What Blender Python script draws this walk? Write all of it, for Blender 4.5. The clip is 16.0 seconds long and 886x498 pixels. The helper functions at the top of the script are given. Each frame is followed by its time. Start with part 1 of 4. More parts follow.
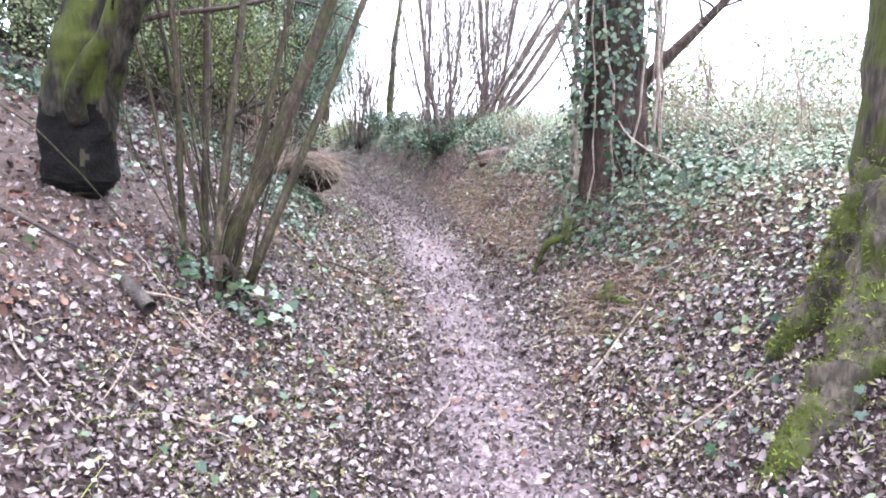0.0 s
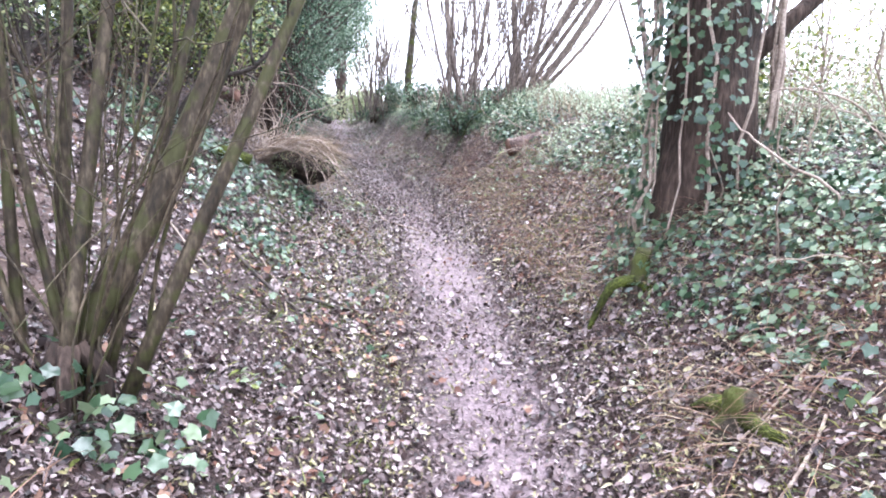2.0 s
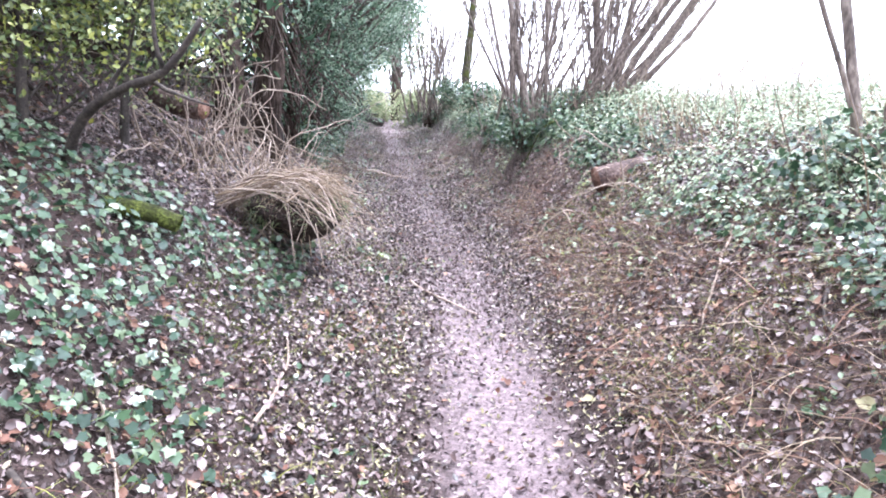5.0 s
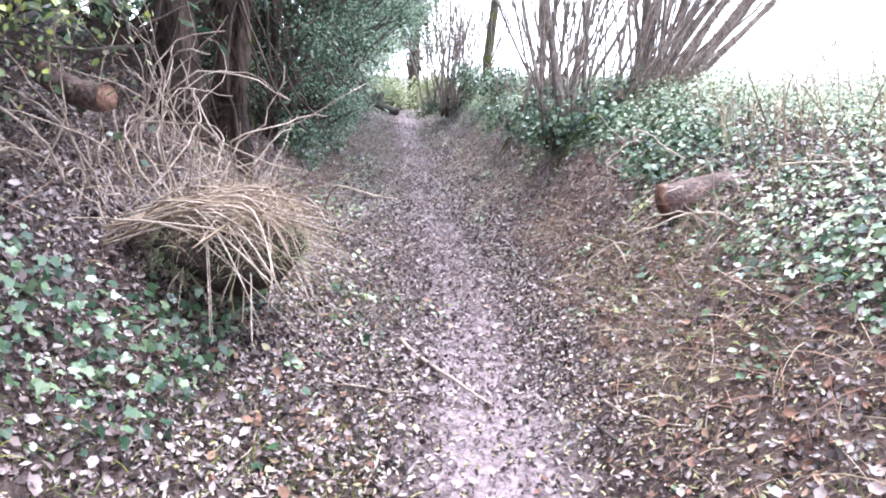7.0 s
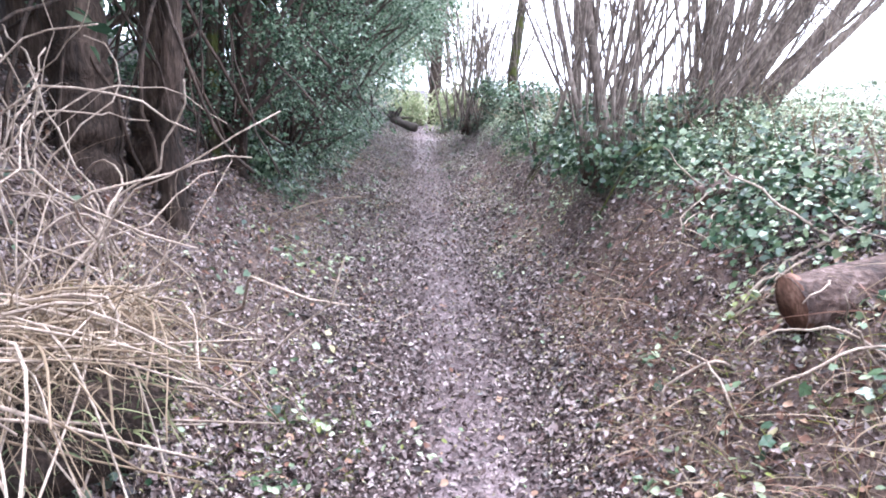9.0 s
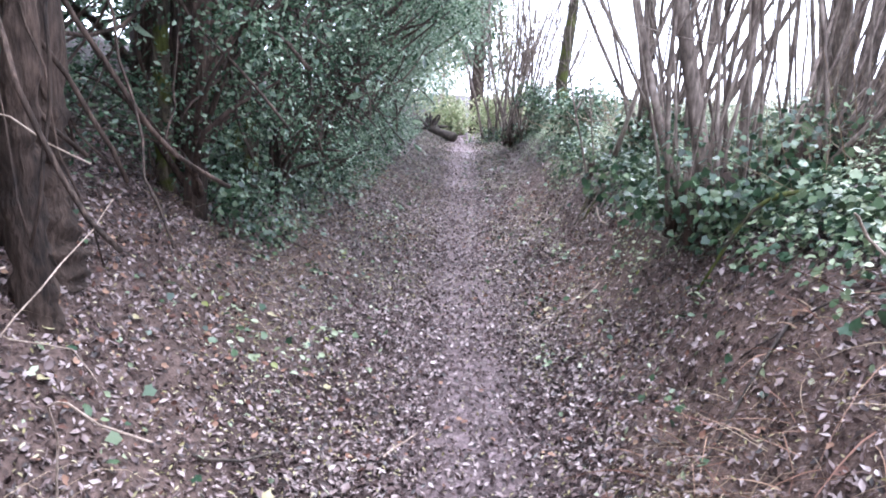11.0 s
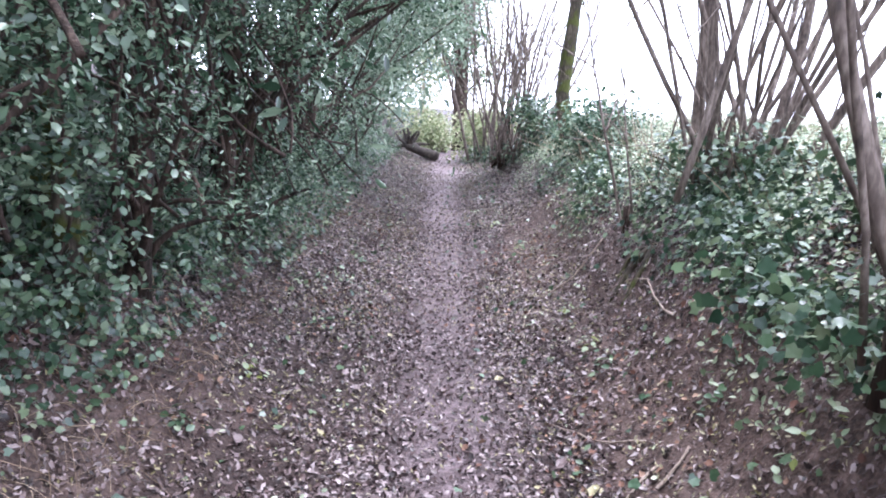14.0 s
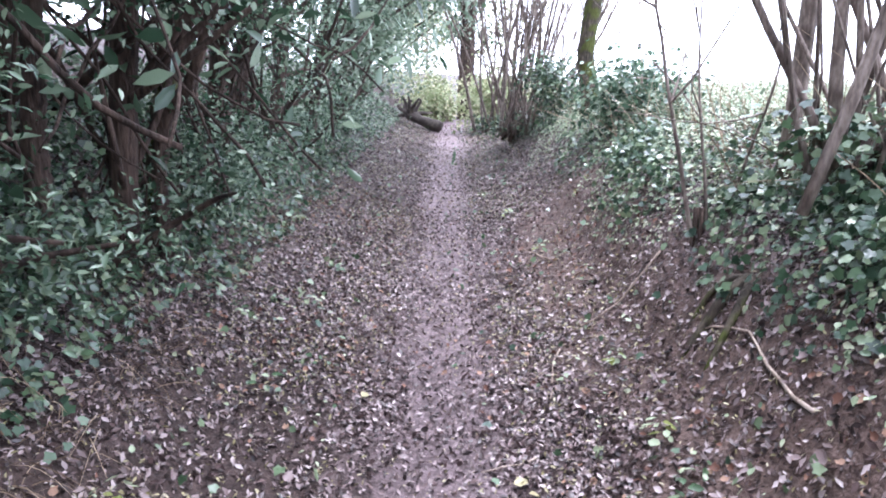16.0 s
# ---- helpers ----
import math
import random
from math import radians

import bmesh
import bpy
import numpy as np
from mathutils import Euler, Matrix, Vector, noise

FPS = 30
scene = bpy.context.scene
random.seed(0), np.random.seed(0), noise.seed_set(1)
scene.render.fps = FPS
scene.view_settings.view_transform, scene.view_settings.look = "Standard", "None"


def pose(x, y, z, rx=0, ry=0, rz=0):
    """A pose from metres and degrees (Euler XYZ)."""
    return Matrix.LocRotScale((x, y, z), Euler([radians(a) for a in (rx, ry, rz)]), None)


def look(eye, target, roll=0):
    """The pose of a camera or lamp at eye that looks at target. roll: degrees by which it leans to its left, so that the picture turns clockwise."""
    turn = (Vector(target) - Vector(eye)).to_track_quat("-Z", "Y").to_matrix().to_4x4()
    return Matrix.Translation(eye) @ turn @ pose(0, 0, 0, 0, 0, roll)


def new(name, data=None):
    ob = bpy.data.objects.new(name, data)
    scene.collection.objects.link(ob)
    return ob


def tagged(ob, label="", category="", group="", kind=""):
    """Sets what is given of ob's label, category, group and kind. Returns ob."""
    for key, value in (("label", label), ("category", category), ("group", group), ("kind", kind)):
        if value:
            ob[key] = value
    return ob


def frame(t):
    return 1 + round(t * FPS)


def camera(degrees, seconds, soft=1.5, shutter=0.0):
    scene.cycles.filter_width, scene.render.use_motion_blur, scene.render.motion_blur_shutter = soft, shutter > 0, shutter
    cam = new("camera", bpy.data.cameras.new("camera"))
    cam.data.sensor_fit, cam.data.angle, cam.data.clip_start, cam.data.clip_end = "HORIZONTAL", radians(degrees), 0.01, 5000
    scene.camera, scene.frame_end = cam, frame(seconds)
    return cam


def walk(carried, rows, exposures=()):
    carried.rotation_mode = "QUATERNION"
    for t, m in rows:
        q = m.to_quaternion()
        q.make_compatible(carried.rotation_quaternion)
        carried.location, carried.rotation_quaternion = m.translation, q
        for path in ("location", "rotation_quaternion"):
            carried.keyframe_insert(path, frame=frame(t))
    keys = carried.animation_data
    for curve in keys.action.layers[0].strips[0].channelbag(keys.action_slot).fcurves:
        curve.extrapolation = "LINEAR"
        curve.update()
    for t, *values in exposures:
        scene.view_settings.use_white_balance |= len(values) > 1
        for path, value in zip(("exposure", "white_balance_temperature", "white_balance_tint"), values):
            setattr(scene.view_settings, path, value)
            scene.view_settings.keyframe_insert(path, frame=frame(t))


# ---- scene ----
cam = camera(68.0, 16.0, soft=1.9)
METRES, EYE, TILT, LEAN, TURN = 11.5, 1.55, -9.0, 0.0, 0.0
ROWS = [
    (0.0, 0.0, 0.0, 0.0, -0.0, -0.0, 0.0),
    (0.5, 0.0005, 0.0316, 0.0067, 1.29, -0.37, -0.27),
    (1.0, -0.0006, 0.0656, 0.0163, 2.01, -1.43, -0.76),
    (1.5, -0.0036, 0.0974, 0.0244, 1.34, -2.19, -1.14),
    (2.0, -0.0004, 0.1305, 0.0324, 1.7, -2.5, -1.46),
    (2.5, 0.0018, 0.1602, 0.0406, 2.15, -2.97, -1.95),
    (3.0, 0.0008, 0.1931, 0.0498, 1.81, -3.38, -1.89),
    (3.5, 0.0011, 0.2246, 0.0556, 3.29, -3.1, -1.93),
    (4.0, -0.0001, 0.2587, 0.0631, 5.14, -2.96, -1.98),
    (4.5, -0.0023, 0.2907, 0.0711, 6.32, -2.89, -1.82),
    (7.0, -0.0129, 0.4467, 0.1003, 8.93, -4.14, -2.86),
    (7.5, -0.0181, 0.4756, 0.1049, 8.41, -3.91, -3.03),
    (8.0, -0.0181, 0.5078, 0.1114, 9.24, -3.66, -3.24),
    (8.5, -0.0186, 0.5378, 0.1175, 10.22, -3.33, -3.39),
    (9.0, -0.0226, 0.5691, 0.1256, 11.1, -3.16, -3.49),
    (9.5, -0.0237, 0.5998, 0.1331, 12.63, -2.91, -3.42),
    (10.0, -0.0271, 0.6335, 0.1403, 14.16, -2.89, -3.35),
    (12.5, -0.0618, 0.7759, 0.1669, 14.67, -3.06, -4.92),
    (13.0, -0.0681, 0.8053, 0.1715, 13.48, -4.15, -4.58),
    (13.5, -0.0745, 0.8305, 0.1772, 12.84, -4.6, -4.0),
    (14.0, -0.079, 0.8588, 0.1839, 13.48, -1.75, -3.74),
    (14.5, -0.0847, 0.8872, 0.1869, 13.9, -2.7, -3.39),
    (15.0, -0.0941, 0.9151, 0.1922, 13.65, -4.04, -3.41),
    (15.5, -0.0969, 0.9409, 0.1954, 14.09, -3.96, -3.38),
    (16.0, -0.1012, 0.9677, 0.2029, 14.14, -4.62, -3.32),
]
walk(cam, [(t, pose(0, 0, EYE, TILT, LEAN, TURN) @ pose(METRES * x, METRES * y, METRES * z, 90 + pitch, roll, yaw)) for t, x, y, z, yaw, pitch, roll in ROWS],
     [(0.0, 2.3, 5620, 15), (4.5, 2.56, 5600, 15), (7.0, 2.58, 5580, 14), (10.0, 2.34, 5520, 15), (12.5, 2.26, 5520, 17), (16.0, 2.46, 5530, 18)])

# ---- overcast light ----
world = bpy.data.worlds.new("world")
scene.world = world
world.use_nodes = True
wn, wl = world.node_tree.nodes, world.node_tree.links
sky = wn.new("ShaderNodeTexSky")
sky.sky_type = "NISHITA"
sky.sun_disc = False
sky.sun_elevation, sky.sun_rotation = radians(72), radians(23)
sky.air_density, sky.dust_density, sky.ozone_density = 1.0, 6.0, 1.0
scatter = wn.new("ShaderNodeMixRGB")
scatter.inputs[0].default_value = 0.82
scatter.inputs[2].default_value = (12.5, 12.7, 13.2, 1)
wl.new(sky.outputs[0], scatter.inputs[1])
wl.new(scatter.outputs[0], wn["Background"].inputs[0])
wn["Background"].inputs[1].default_value = 0.11
sun_data = bpy.data.lights.new("sun", "SUN")
sun_data.energy, sun_data.angle, sun_data.color = 1.4, radians(28), (1, 0.97, 0.94)
sun = new("sun", sun_data)
sun.matrix_world = look((3, 17, 24), (0, 10, 0))


# ---- materials ----
def material(name, colours, scale=20.0, rough=0.8, bump=0.3, island=0.0, moss=0.0, spec=0.5, stretch=(1, 1, 1), fine=6.0, moss_colour=(0.16, 0.2, 0.03, 1), moss_scale=6.0, detail_bump=0.01, thin=0.0):
    """Noise between the colours; island: how far each loose piece takes a colour of its own; thin: light let through; moss: how much of it is overgrown."""
    m = bpy.data.materials.new(name)
    m.use_nodes = True
    n, l = m.node_tree.nodes, m.node_tree.links
    b = n["Principled BSDF"]
    co = n.new("ShaderNodeTexCoord")
    mp = n.new("ShaderNodeMapping")
    mp.inputs["Scale"].default_value = stretch
    l.new(co.outputs["Object"], mp.inputs[0])
    big, small = n.new("ShaderNodeTexNoise"), n.new("ShaderNodeTexNoise")
    big.inputs["Scale"].default_value, small.inputs["Scale"].default_value = scale, scale * fine
    big.inputs["Detail"].default_value, small.inputs["Detail"].default_value = 5, 4
    l.new(mp.outputs[0], big.inputs[0]), l.new(mp.outputs[0], small.inputs[0])
    mix = n.new("ShaderNodeMath")
    mix.operation = "MULTIPLY_ADD"
    l.new(small.outputs[0], mix.inputs[0])
    mix.inputs[1].default_value = 0.5
    half = n.new("ShaderNodeMath")
    half.operation = "MULTIPLY"
    half.inputs[1].default_value = 0.5
    l.new(big.outputs[0], half.inputs[0]), l.new(half.outputs[0], mix.inputs[2])
    value = mix.outputs[0]
    lo, hi = 0.34, 0.66
    if island:
        geo = n.new("ShaderNodeNewGeometry")
        blend = n.new("ShaderNodeMix")
        blend.inputs[0].default_value = island
        l.new(value, blend.inputs[2]), l.new(geo.outputs["Random Per Island"], blend.inputs[3])
        value = blend.outputs[0]
        lo, hi = 0.34 * (1 - island), 0.66 * (1 - island) + island
    ramp = n.new("ShaderNodeValToRGB")
    e = ramp.color_ramp.elements
    e[0].position, e[1].position = lo, hi
    e[0].color, e[1].color = (*colours[0], 1), (*colours[-1], 1)
    for i, c in enumerate(colours[1:-1], 1):
        k = e.new(lo + (hi - lo) * i / (len(colours) - 1))
        k.color = (*c, 1)
    l.new(value, ramp.inputs[0])
    colour = ramp.outputs[0]
    if moss:
        patch = n.new("ShaderNodeTexNoise")
        patch.inputs["Scale"].default_value, patch.inputs["Detail"].default_value = moss_scale, 6
        l.new(co.outputs["Object"], patch.inputs[0])
        edge = n.new("ShaderNodeMapRange")
        edge.inputs[1].default_value, edge.inputs[2].default_value = 0.62 - 0.3 * moss, 0.72 - 0.3 * moss
        l.new(patch.outputs[0], edge.inputs[0])
        over = n.new("ShaderNodeMixRGB")
        tint = n.new("ShaderNodeMixRGB")
        tint.inputs[1].default_value = [c * 0.45 for c in moss_colour[:3]] + [1]
        tint.inputs[2].default_value = [c * 1.35 for c in moss_colour[:3]] + [1]
        l.new(small.outputs[0], tint.inputs[0])
        l.new(edge.outputs[0], over.inputs[0]), l.new(colour, over.inputs[1]), l.new(tint.outputs[0], over.inputs[2])
        colour = over.outputs[0]
    l.new(colour, b.inputs["Base Color"])
    b.inputs["Roughness"].default_value = rough
    b.inputs["Specular IOR Level"].default_value = spec
    if bump:
        bp = n.new("ShaderNodeBump")
        bp.inputs["Strength"].default_value, bp.inputs["Distance"].default_value = bump, detail_bump
        l.new(mix.outputs[0], bp.inputs["Height"]), l.new(bp.outputs[0], b.inputs["Normal"])
    if thin:
        glow, both = n.new("ShaderNodeBsdfTranslucent"), n.new("ShaderNodeMixShader")
        both.inputs[0].default_value = thin
        l.new(colour, glow.inputs[0])
        l.new(b.outputs[0], both.inputs[1]), l.new(glow.outputs[0], both.inputs[2])
        l.new(both.outputs[0], n["Material Output"].inputs[0])
    return m


def ground_material():
    """Soil on the banks, paler trodden mud on the path, meadow grass beyond, each by its own share."""
    m = bpy.data.materials.new("ground")
    m.use_nodes = True
    n, l = m.node_tree.nodes, m.node_tree.links
    b = n["Principled BSDF"]
    co = n.new("ShaderNodeTexCoord")

    def noise_node(scale, detail=6):
        k = n.new("ShaderNodeTexNoise")
        k.inputs["Scale"].default_value, k.inputs["Detail"].default_value = scale, detail
        l.new(co.outputs["Object"], k.inputs[0])
        return k.outputs[0]

    def ramp(value, a, c, lo=0.35, hi=0.65):
        k = n.new("ShaderNodeValToRGB")
        k.color_ramp.elements[0].position, k.color_ramp.elements[1].position = lo, hi
        k.color_ramp.elements[0].color, k.color_ramp.elements[1].color = (*a, 1), (*c, 1)
        l.new(value, k.inputs[0])
        return k.outputs[0]

    def over(f, a, c):
        k = n.new("ShaderNodeMixRGB")
        l.new(f, k.inputs[0]), l.new(a, k.inputs[1]), l.new(c, k.inputs[2])
        return k.outputs[0]

    def share(name):
        k = n.new("ShaderNodeAttribute")
        k.attribute_name = name
        return k.outputs["Fac"]

    fine, mid, large = noise_node(70), noise_node(14), noise_node(1.6)
    soil = over(large, ramp(mid, (0.011, 0.007, 0.006), (0.05, 0.033, 0.028)), ramp(fine, (0.013, 0.008, 0.007), (0.07, 0.046, 0.04)))
    mud = over(mid, ramp(fine, (0.05, 0.036, 0.036), (0.22, 0.165, 0.173)), ramp(noise_node(30), (0.06, 0.043, 0.043), (0.27, 0.205, 0.218)))
    grass = over(large, ramp(fine, (0.13, 0.17, 0.05), (0.26, 0.3, 0.1)), ramp(mid, (0.16, 0.19, 0.06), (0.3, 0.31, 0.13)))
    raw = over(mid, ramp(fine, (0.022, 0.014, 0.012), (0.12, 0.08, 0.066)), ramp(mid, (0.028, 0.018, 0.015), (0.14, 0.095, 0.08)))
    soil = over(share("bare"), soil, raw)
    rag = n.new("ShaderNodeMath")
    rag.operation = "MULTIPLY_ADD"
    l.new(mid, rag.inputs[0])
    rag.inputs[1].default_value = 1.1
    low = n.new("ShaderNodeMath")
    low.operation = "SUBTRACT"
    low.inputs[1].default_value = 0.55
    l.new(share("trodden"), low.inputs[0]), l.new(low.outputs[0], rag.inputs[2])
    sharp = n.new("ShaderNodeMapRange")
    sharp.inputs[1].default_value, sharp.inputs[2].default_value = 0.15, 0.85
    l.new(rag.outputs[0], sharp.inputs[0])
    colour = over(share("meadow"), over(sharp.outputs[0], soil, mud), grass)
    l.new(colour, b.inputs["Base Color"])
    b.inputs["Roughness"].default_value = 0.62
    b.inputs["Specular IOR Level"].default_value = 0.15
    bp = n.new("ShaderNodeBump")
    bp.inputs["Strength"].default_value, bp.inputs["Distance"].default_value = 0.6, 0.02
    l.new(fine, bp.inputs["Height"]), l.new(bp.outputs[0], b.inputs["Normal"])
    return m


GROUND = ground_material()
LITTER = material("dead_leaf", ((0.01, 0.0065, 0.006), (0.03, 0.019, 0.017), (0.07, 0.044, 0.04), (0.115, 0.079, 0.074), (0.185, 0.138, 0.133), (0.25, 0.195, 0.187), (0.36, 0.3, 0.292)), 30, 0.32, 0.2, island=0.8, spec=0.35)
LITTER_PALE = material("pale_leaf", ((0.1, 0.085, 0.035), (0.2, 0.175, 0.08), (0.29, 0.255, 0.15), (0.36, 0.325, 0.23)), 30, 0.42, 0.2, island=0.85, spec=0.25)
IVY = material("ivy_leaf", ((0.01, 0.026, 0.014), (0.028, 0.06, 0.03), (0.07, 0.115, 0.055), (0.2, 0.24, 0.14)), 3, 0.3, 0.15, island=0.7, fine=2.5, spec=0.55, thin=0.2)
BRAMBLE = material("bramble_leaf", ((0.06, 0.09, 0.05), (0.19, 0.24, 0.14), (0.34, 0.39, 0.25), (0.5, 0.51, 0.36)), 25, 0.35, 0.15, island=0.8, thin=0.3)
HOLLY = material("holly_leaf", ((0.014, 0.03, 0.017), (0.04, 0.075, 0.042), (0.12, 0.175, 0.11), (0.32, 0.39, 0.27)), 2.2, 0.27, 0.1, island=0.65, fine=2.5, spec=0.6, thin=0.42)
DULL = material("dull_leaf", ((0.03, 0.042, 0.018), (0.08, 0.105, 0.048), (0.21, 0.24, 0.125), (0.38, 0.39, 0.2)), 25, 0.45, 0.1, island=0.8, spec=0.3, thin=0.45)
OLIVE = material("olive_leaf", ((0.05, 0.08, 0.02), (0.1, 0.13, 0.03), (0.19, 0.21, 0.05), (0.3, 0.3, 0.06)), 25, 0.45, 0.1, island=0.8, thin=0.3)
STRAW = material("straw", ((0.06, 0.042, 0.028), (0.2, 0.142, 0.096), (0.44, 0.345, 0.245)), 20, 0.6, 0.1, island=0.75, spec=0.2, thin=0.2)
BRACKEN = material("dead_bracken", ((0.06, 0.027, 0.02), (0.15, 0.075, 0.052), (0.3, 0.2, 0.14)), 20, 0.7, 0.1, island=0.75, spec=0.2)
BARK = material("bark", ((0.01, 0.007, 0.006), (0.04, 0.027, 0.021), (0.1, 0.068, 0.053)), 9, 0.85, 1.0, stretch=(1, 1, 0.22), detail_bump=0.03, spec=0.2)
BARK_MOSSY = material("mossy_bark", ((0.016, 0.013, 0.01), (0.05, 0.04, 0.03), (0.12, 0.095, 0.07)), 9, 0.88, 1.0, moss=0.5, stretch=(1, 1, 0.3), detail_bump=0.03, moss_colour=(0.06, 0.066, 0.016, 1), moss_scale=7, spec=0.2)
OLD_BARK = material("dark_mossy_bark", ((0.006, 0.005, 0.004), (0.02, 0.017, 0.012), (0.055, 0.045, 0.032)), 9, 0.9, 1.0, moss=0.45, stretch=(1, 1, 0.3), detail_bump=0.03, moss_colour=(0.05, 0.056, 0.012, 1), moss_scale=5, spec=0.15)
HAZEL = material("hazel_bark", ((0.012, 0.009, 0.006), (0.045, 0.033, 0.021), (0.13, 0.1, 0.066)), 14, 0.7, 0.5, moss=0.4, stretch=(1, 1, 0.3), moss_colour=(0.05, 0.048, 0.018, 1), moss_scale=14, spec=0.2)
STEM = material("coppice_bark", ((0.04, 0.03, 0.026), (0.14, 0.108, 0.09), (0.31, 0.25, 0.215)), 10, 0.72, 0.5, stretch=(1, 1, 0.3), spec=0.2)
TWIG = material("dead_twig", ((0.12, 0.09, 0.07), (0.26, 0.2, 0.16), (0.44, 0.36, 0.3)), 14, 0.75, 0.3, spec=0.2)
DARK_TWIG = material("dark_twig", ((0.02, 0.017, 0.015), (0.05, 0.04, 0.035), (0.1, 0.08, 0.065)), 14, 0.8, 0.4, spec=0.2)
MOSS = material("moss", ((0.008, 0.008, 0.003), (0.04, 0.046, 0.01), (0.13, 0.15, 0.028)), 13, 0.95, 1.0, detail_bump=0.02, spec=0.2)
MOSS_TUFT = material("moss_tuft", ((0.03, 0.036, 0.006), (0.1, 0.12, 0.016), (0.24, 0.27, 0.04)), 13, 0.9, 0.2, island=0.7, spec=0.2)
CUT_WOOD = material("cut_wood", ((0.04, 0.02, 0.015), (0.12, 0.06, 0.042), (0.26, 0.16, 0.12)), 9, 0.75, 0.3, spec=0.2)
LOG_BARK = material("log_bark", ((0.02, 0.012, 0.011), (0.08, 0.05, 0.042), (0.22, 0.16, 0.145)), 7, 0.7, 1.0, detail_bump=0.03, spec=0.2)
BLACK_WOOD = material("black_wood", ((0.003, 0.0025, 0.002), (0.007, 0.006, 0.005), (0.016, 0.013, 0.011)), 12, 0.95, 0.9, spec=0.15, detail_bump=0.02)
# evergreen leaf with the distance haze put into its colour
HAZED_LEAF = material("hazed_evergreen_leaf", ((0.045, 0.07, 0.042), (0.11, 0.16, 0.1), (0.21, 0.27, 0.19), (0.38, 0.43, 0.32)), 8, 0.35, 0.1, island=0.7, thin=0.42)
# green foliage whose colour is lightened to look brightly lit
LIT_FOLIAGE = material("lit_foliage", ((0.12, 0.15, 0.06), (0.22, 0.26, 0.12), (0.34, 0.36, 0.2), (0.42, 0.38, 0.24)), 20, 0.5, 0.1, island=0.8, thin=0.35)
EARTH = material("bare_earth", ((0.006, 0.004, 0.003), (0.02, 0.013, 0.01), (0.05, 0.033, 0.026)), 10, 0.9, 1.0, detail_bump=0.03, spec=0.2)


# ---- the lie of the land ----
def lerp_table(v, table):
    if v <= table[0][0]:
        return table[0][1]
    for (a, fa), (b, fb) in zip(table, table[1:]):
        if v <= b:
            return fa + (fb - fa) * (v - a) / (b - a)
    return table[-1][1]


def path_x(y):
    """The middle of the trodden line at y metres ahead."""
    return lerp_table(y, ((-30, 1.6), (0, 0.34), (4, 0.2), (6.2, -0.05), (9.3, -0.62), (12.8, -1.5), (15, -2.08), (20, -3.35), (26, -4.7), (34, -6.0), (60, -9.0)))


def path_z(y):
    return lerp_table(y, ((-60, -2.63), (11, 0.636), (13, 0.69), (15, 0.765), (18, 0.9), (21, 1.06), (26, 1.326), (80, 2.95)))


LEFT = ((0, 0), (0.35, 0.01), (0.5, 0.04), (0.8, 0.12), (1.0, 0.22), (1.3, 0.42), (1.6, 0.66), (1.85, 0.92), (2.4, 1.27), (3.2, 1.75), (5, 2.4), (9, 3.1), (40, 4.5))
RIGHT = ((0, 0), (0.3, 0.02), (0.45, 0.09), (0.6, 0.2), (0.9, 0.43), (1.2, 0.74), (1.6, 0.99), (2.0, 1.1), (3.5, 1.2), (8, 1.2), (40, 0.9), (400, 0.9))


def bank(s, y):
    table = LEFT if s < 0 else RIGHT
    a = abs(s)
    if s > 0:
        a = max(0.0, a - lerp_table(y, ((10.5, 0), (12.5, 0.16), (24, 0.2))))
    # the banks open out a little at the start and sink near the far end
    f = lerp_table(y, ((-2, 1.0), (9, 1.0), (14, 0.93), (18, 0.8), (24, 0.7), (40, 0.5), (90, 0.3)))
    smooth = (lerp_table(a - 0.12, table) + lerp_table(a, table) + lerp_table(a + 0.12, table)) / 3 if a > 0.12 else lerp_table(a, table) 
    if s > 0:
        smooth += lerp_table(y, ((8.6, 0), (10.4, 1), (17, 1), (24, 0.3))) * lerp_table(a, ((0.78, 0), (0.98, 0.14), (1.15, 0.19), (1.6, 0.12), (2.6, 0.06), (8, 0)))
    return smooth * f


def ground_z(x, y):
    s = x - path_x(y)
    a = abs(s)
    z = path_z(y) + bank(s, y)
    if a < 12 and -12 < y < 45:
        rough = 0.006 + 0.03 * min(1, max(0, a - 0.25)) + 0.04 * min(1, max(0, a - 1.2))
        z += rough * (noise.noise((x * 1.7, y * 1.7, 3.1)) + 0.6 * noise.noise((x * 5.1, y * 5.1, 7.7)))
        z += 0.006 * noise.noise((x * 14, y * 14, 1.3))
    return z


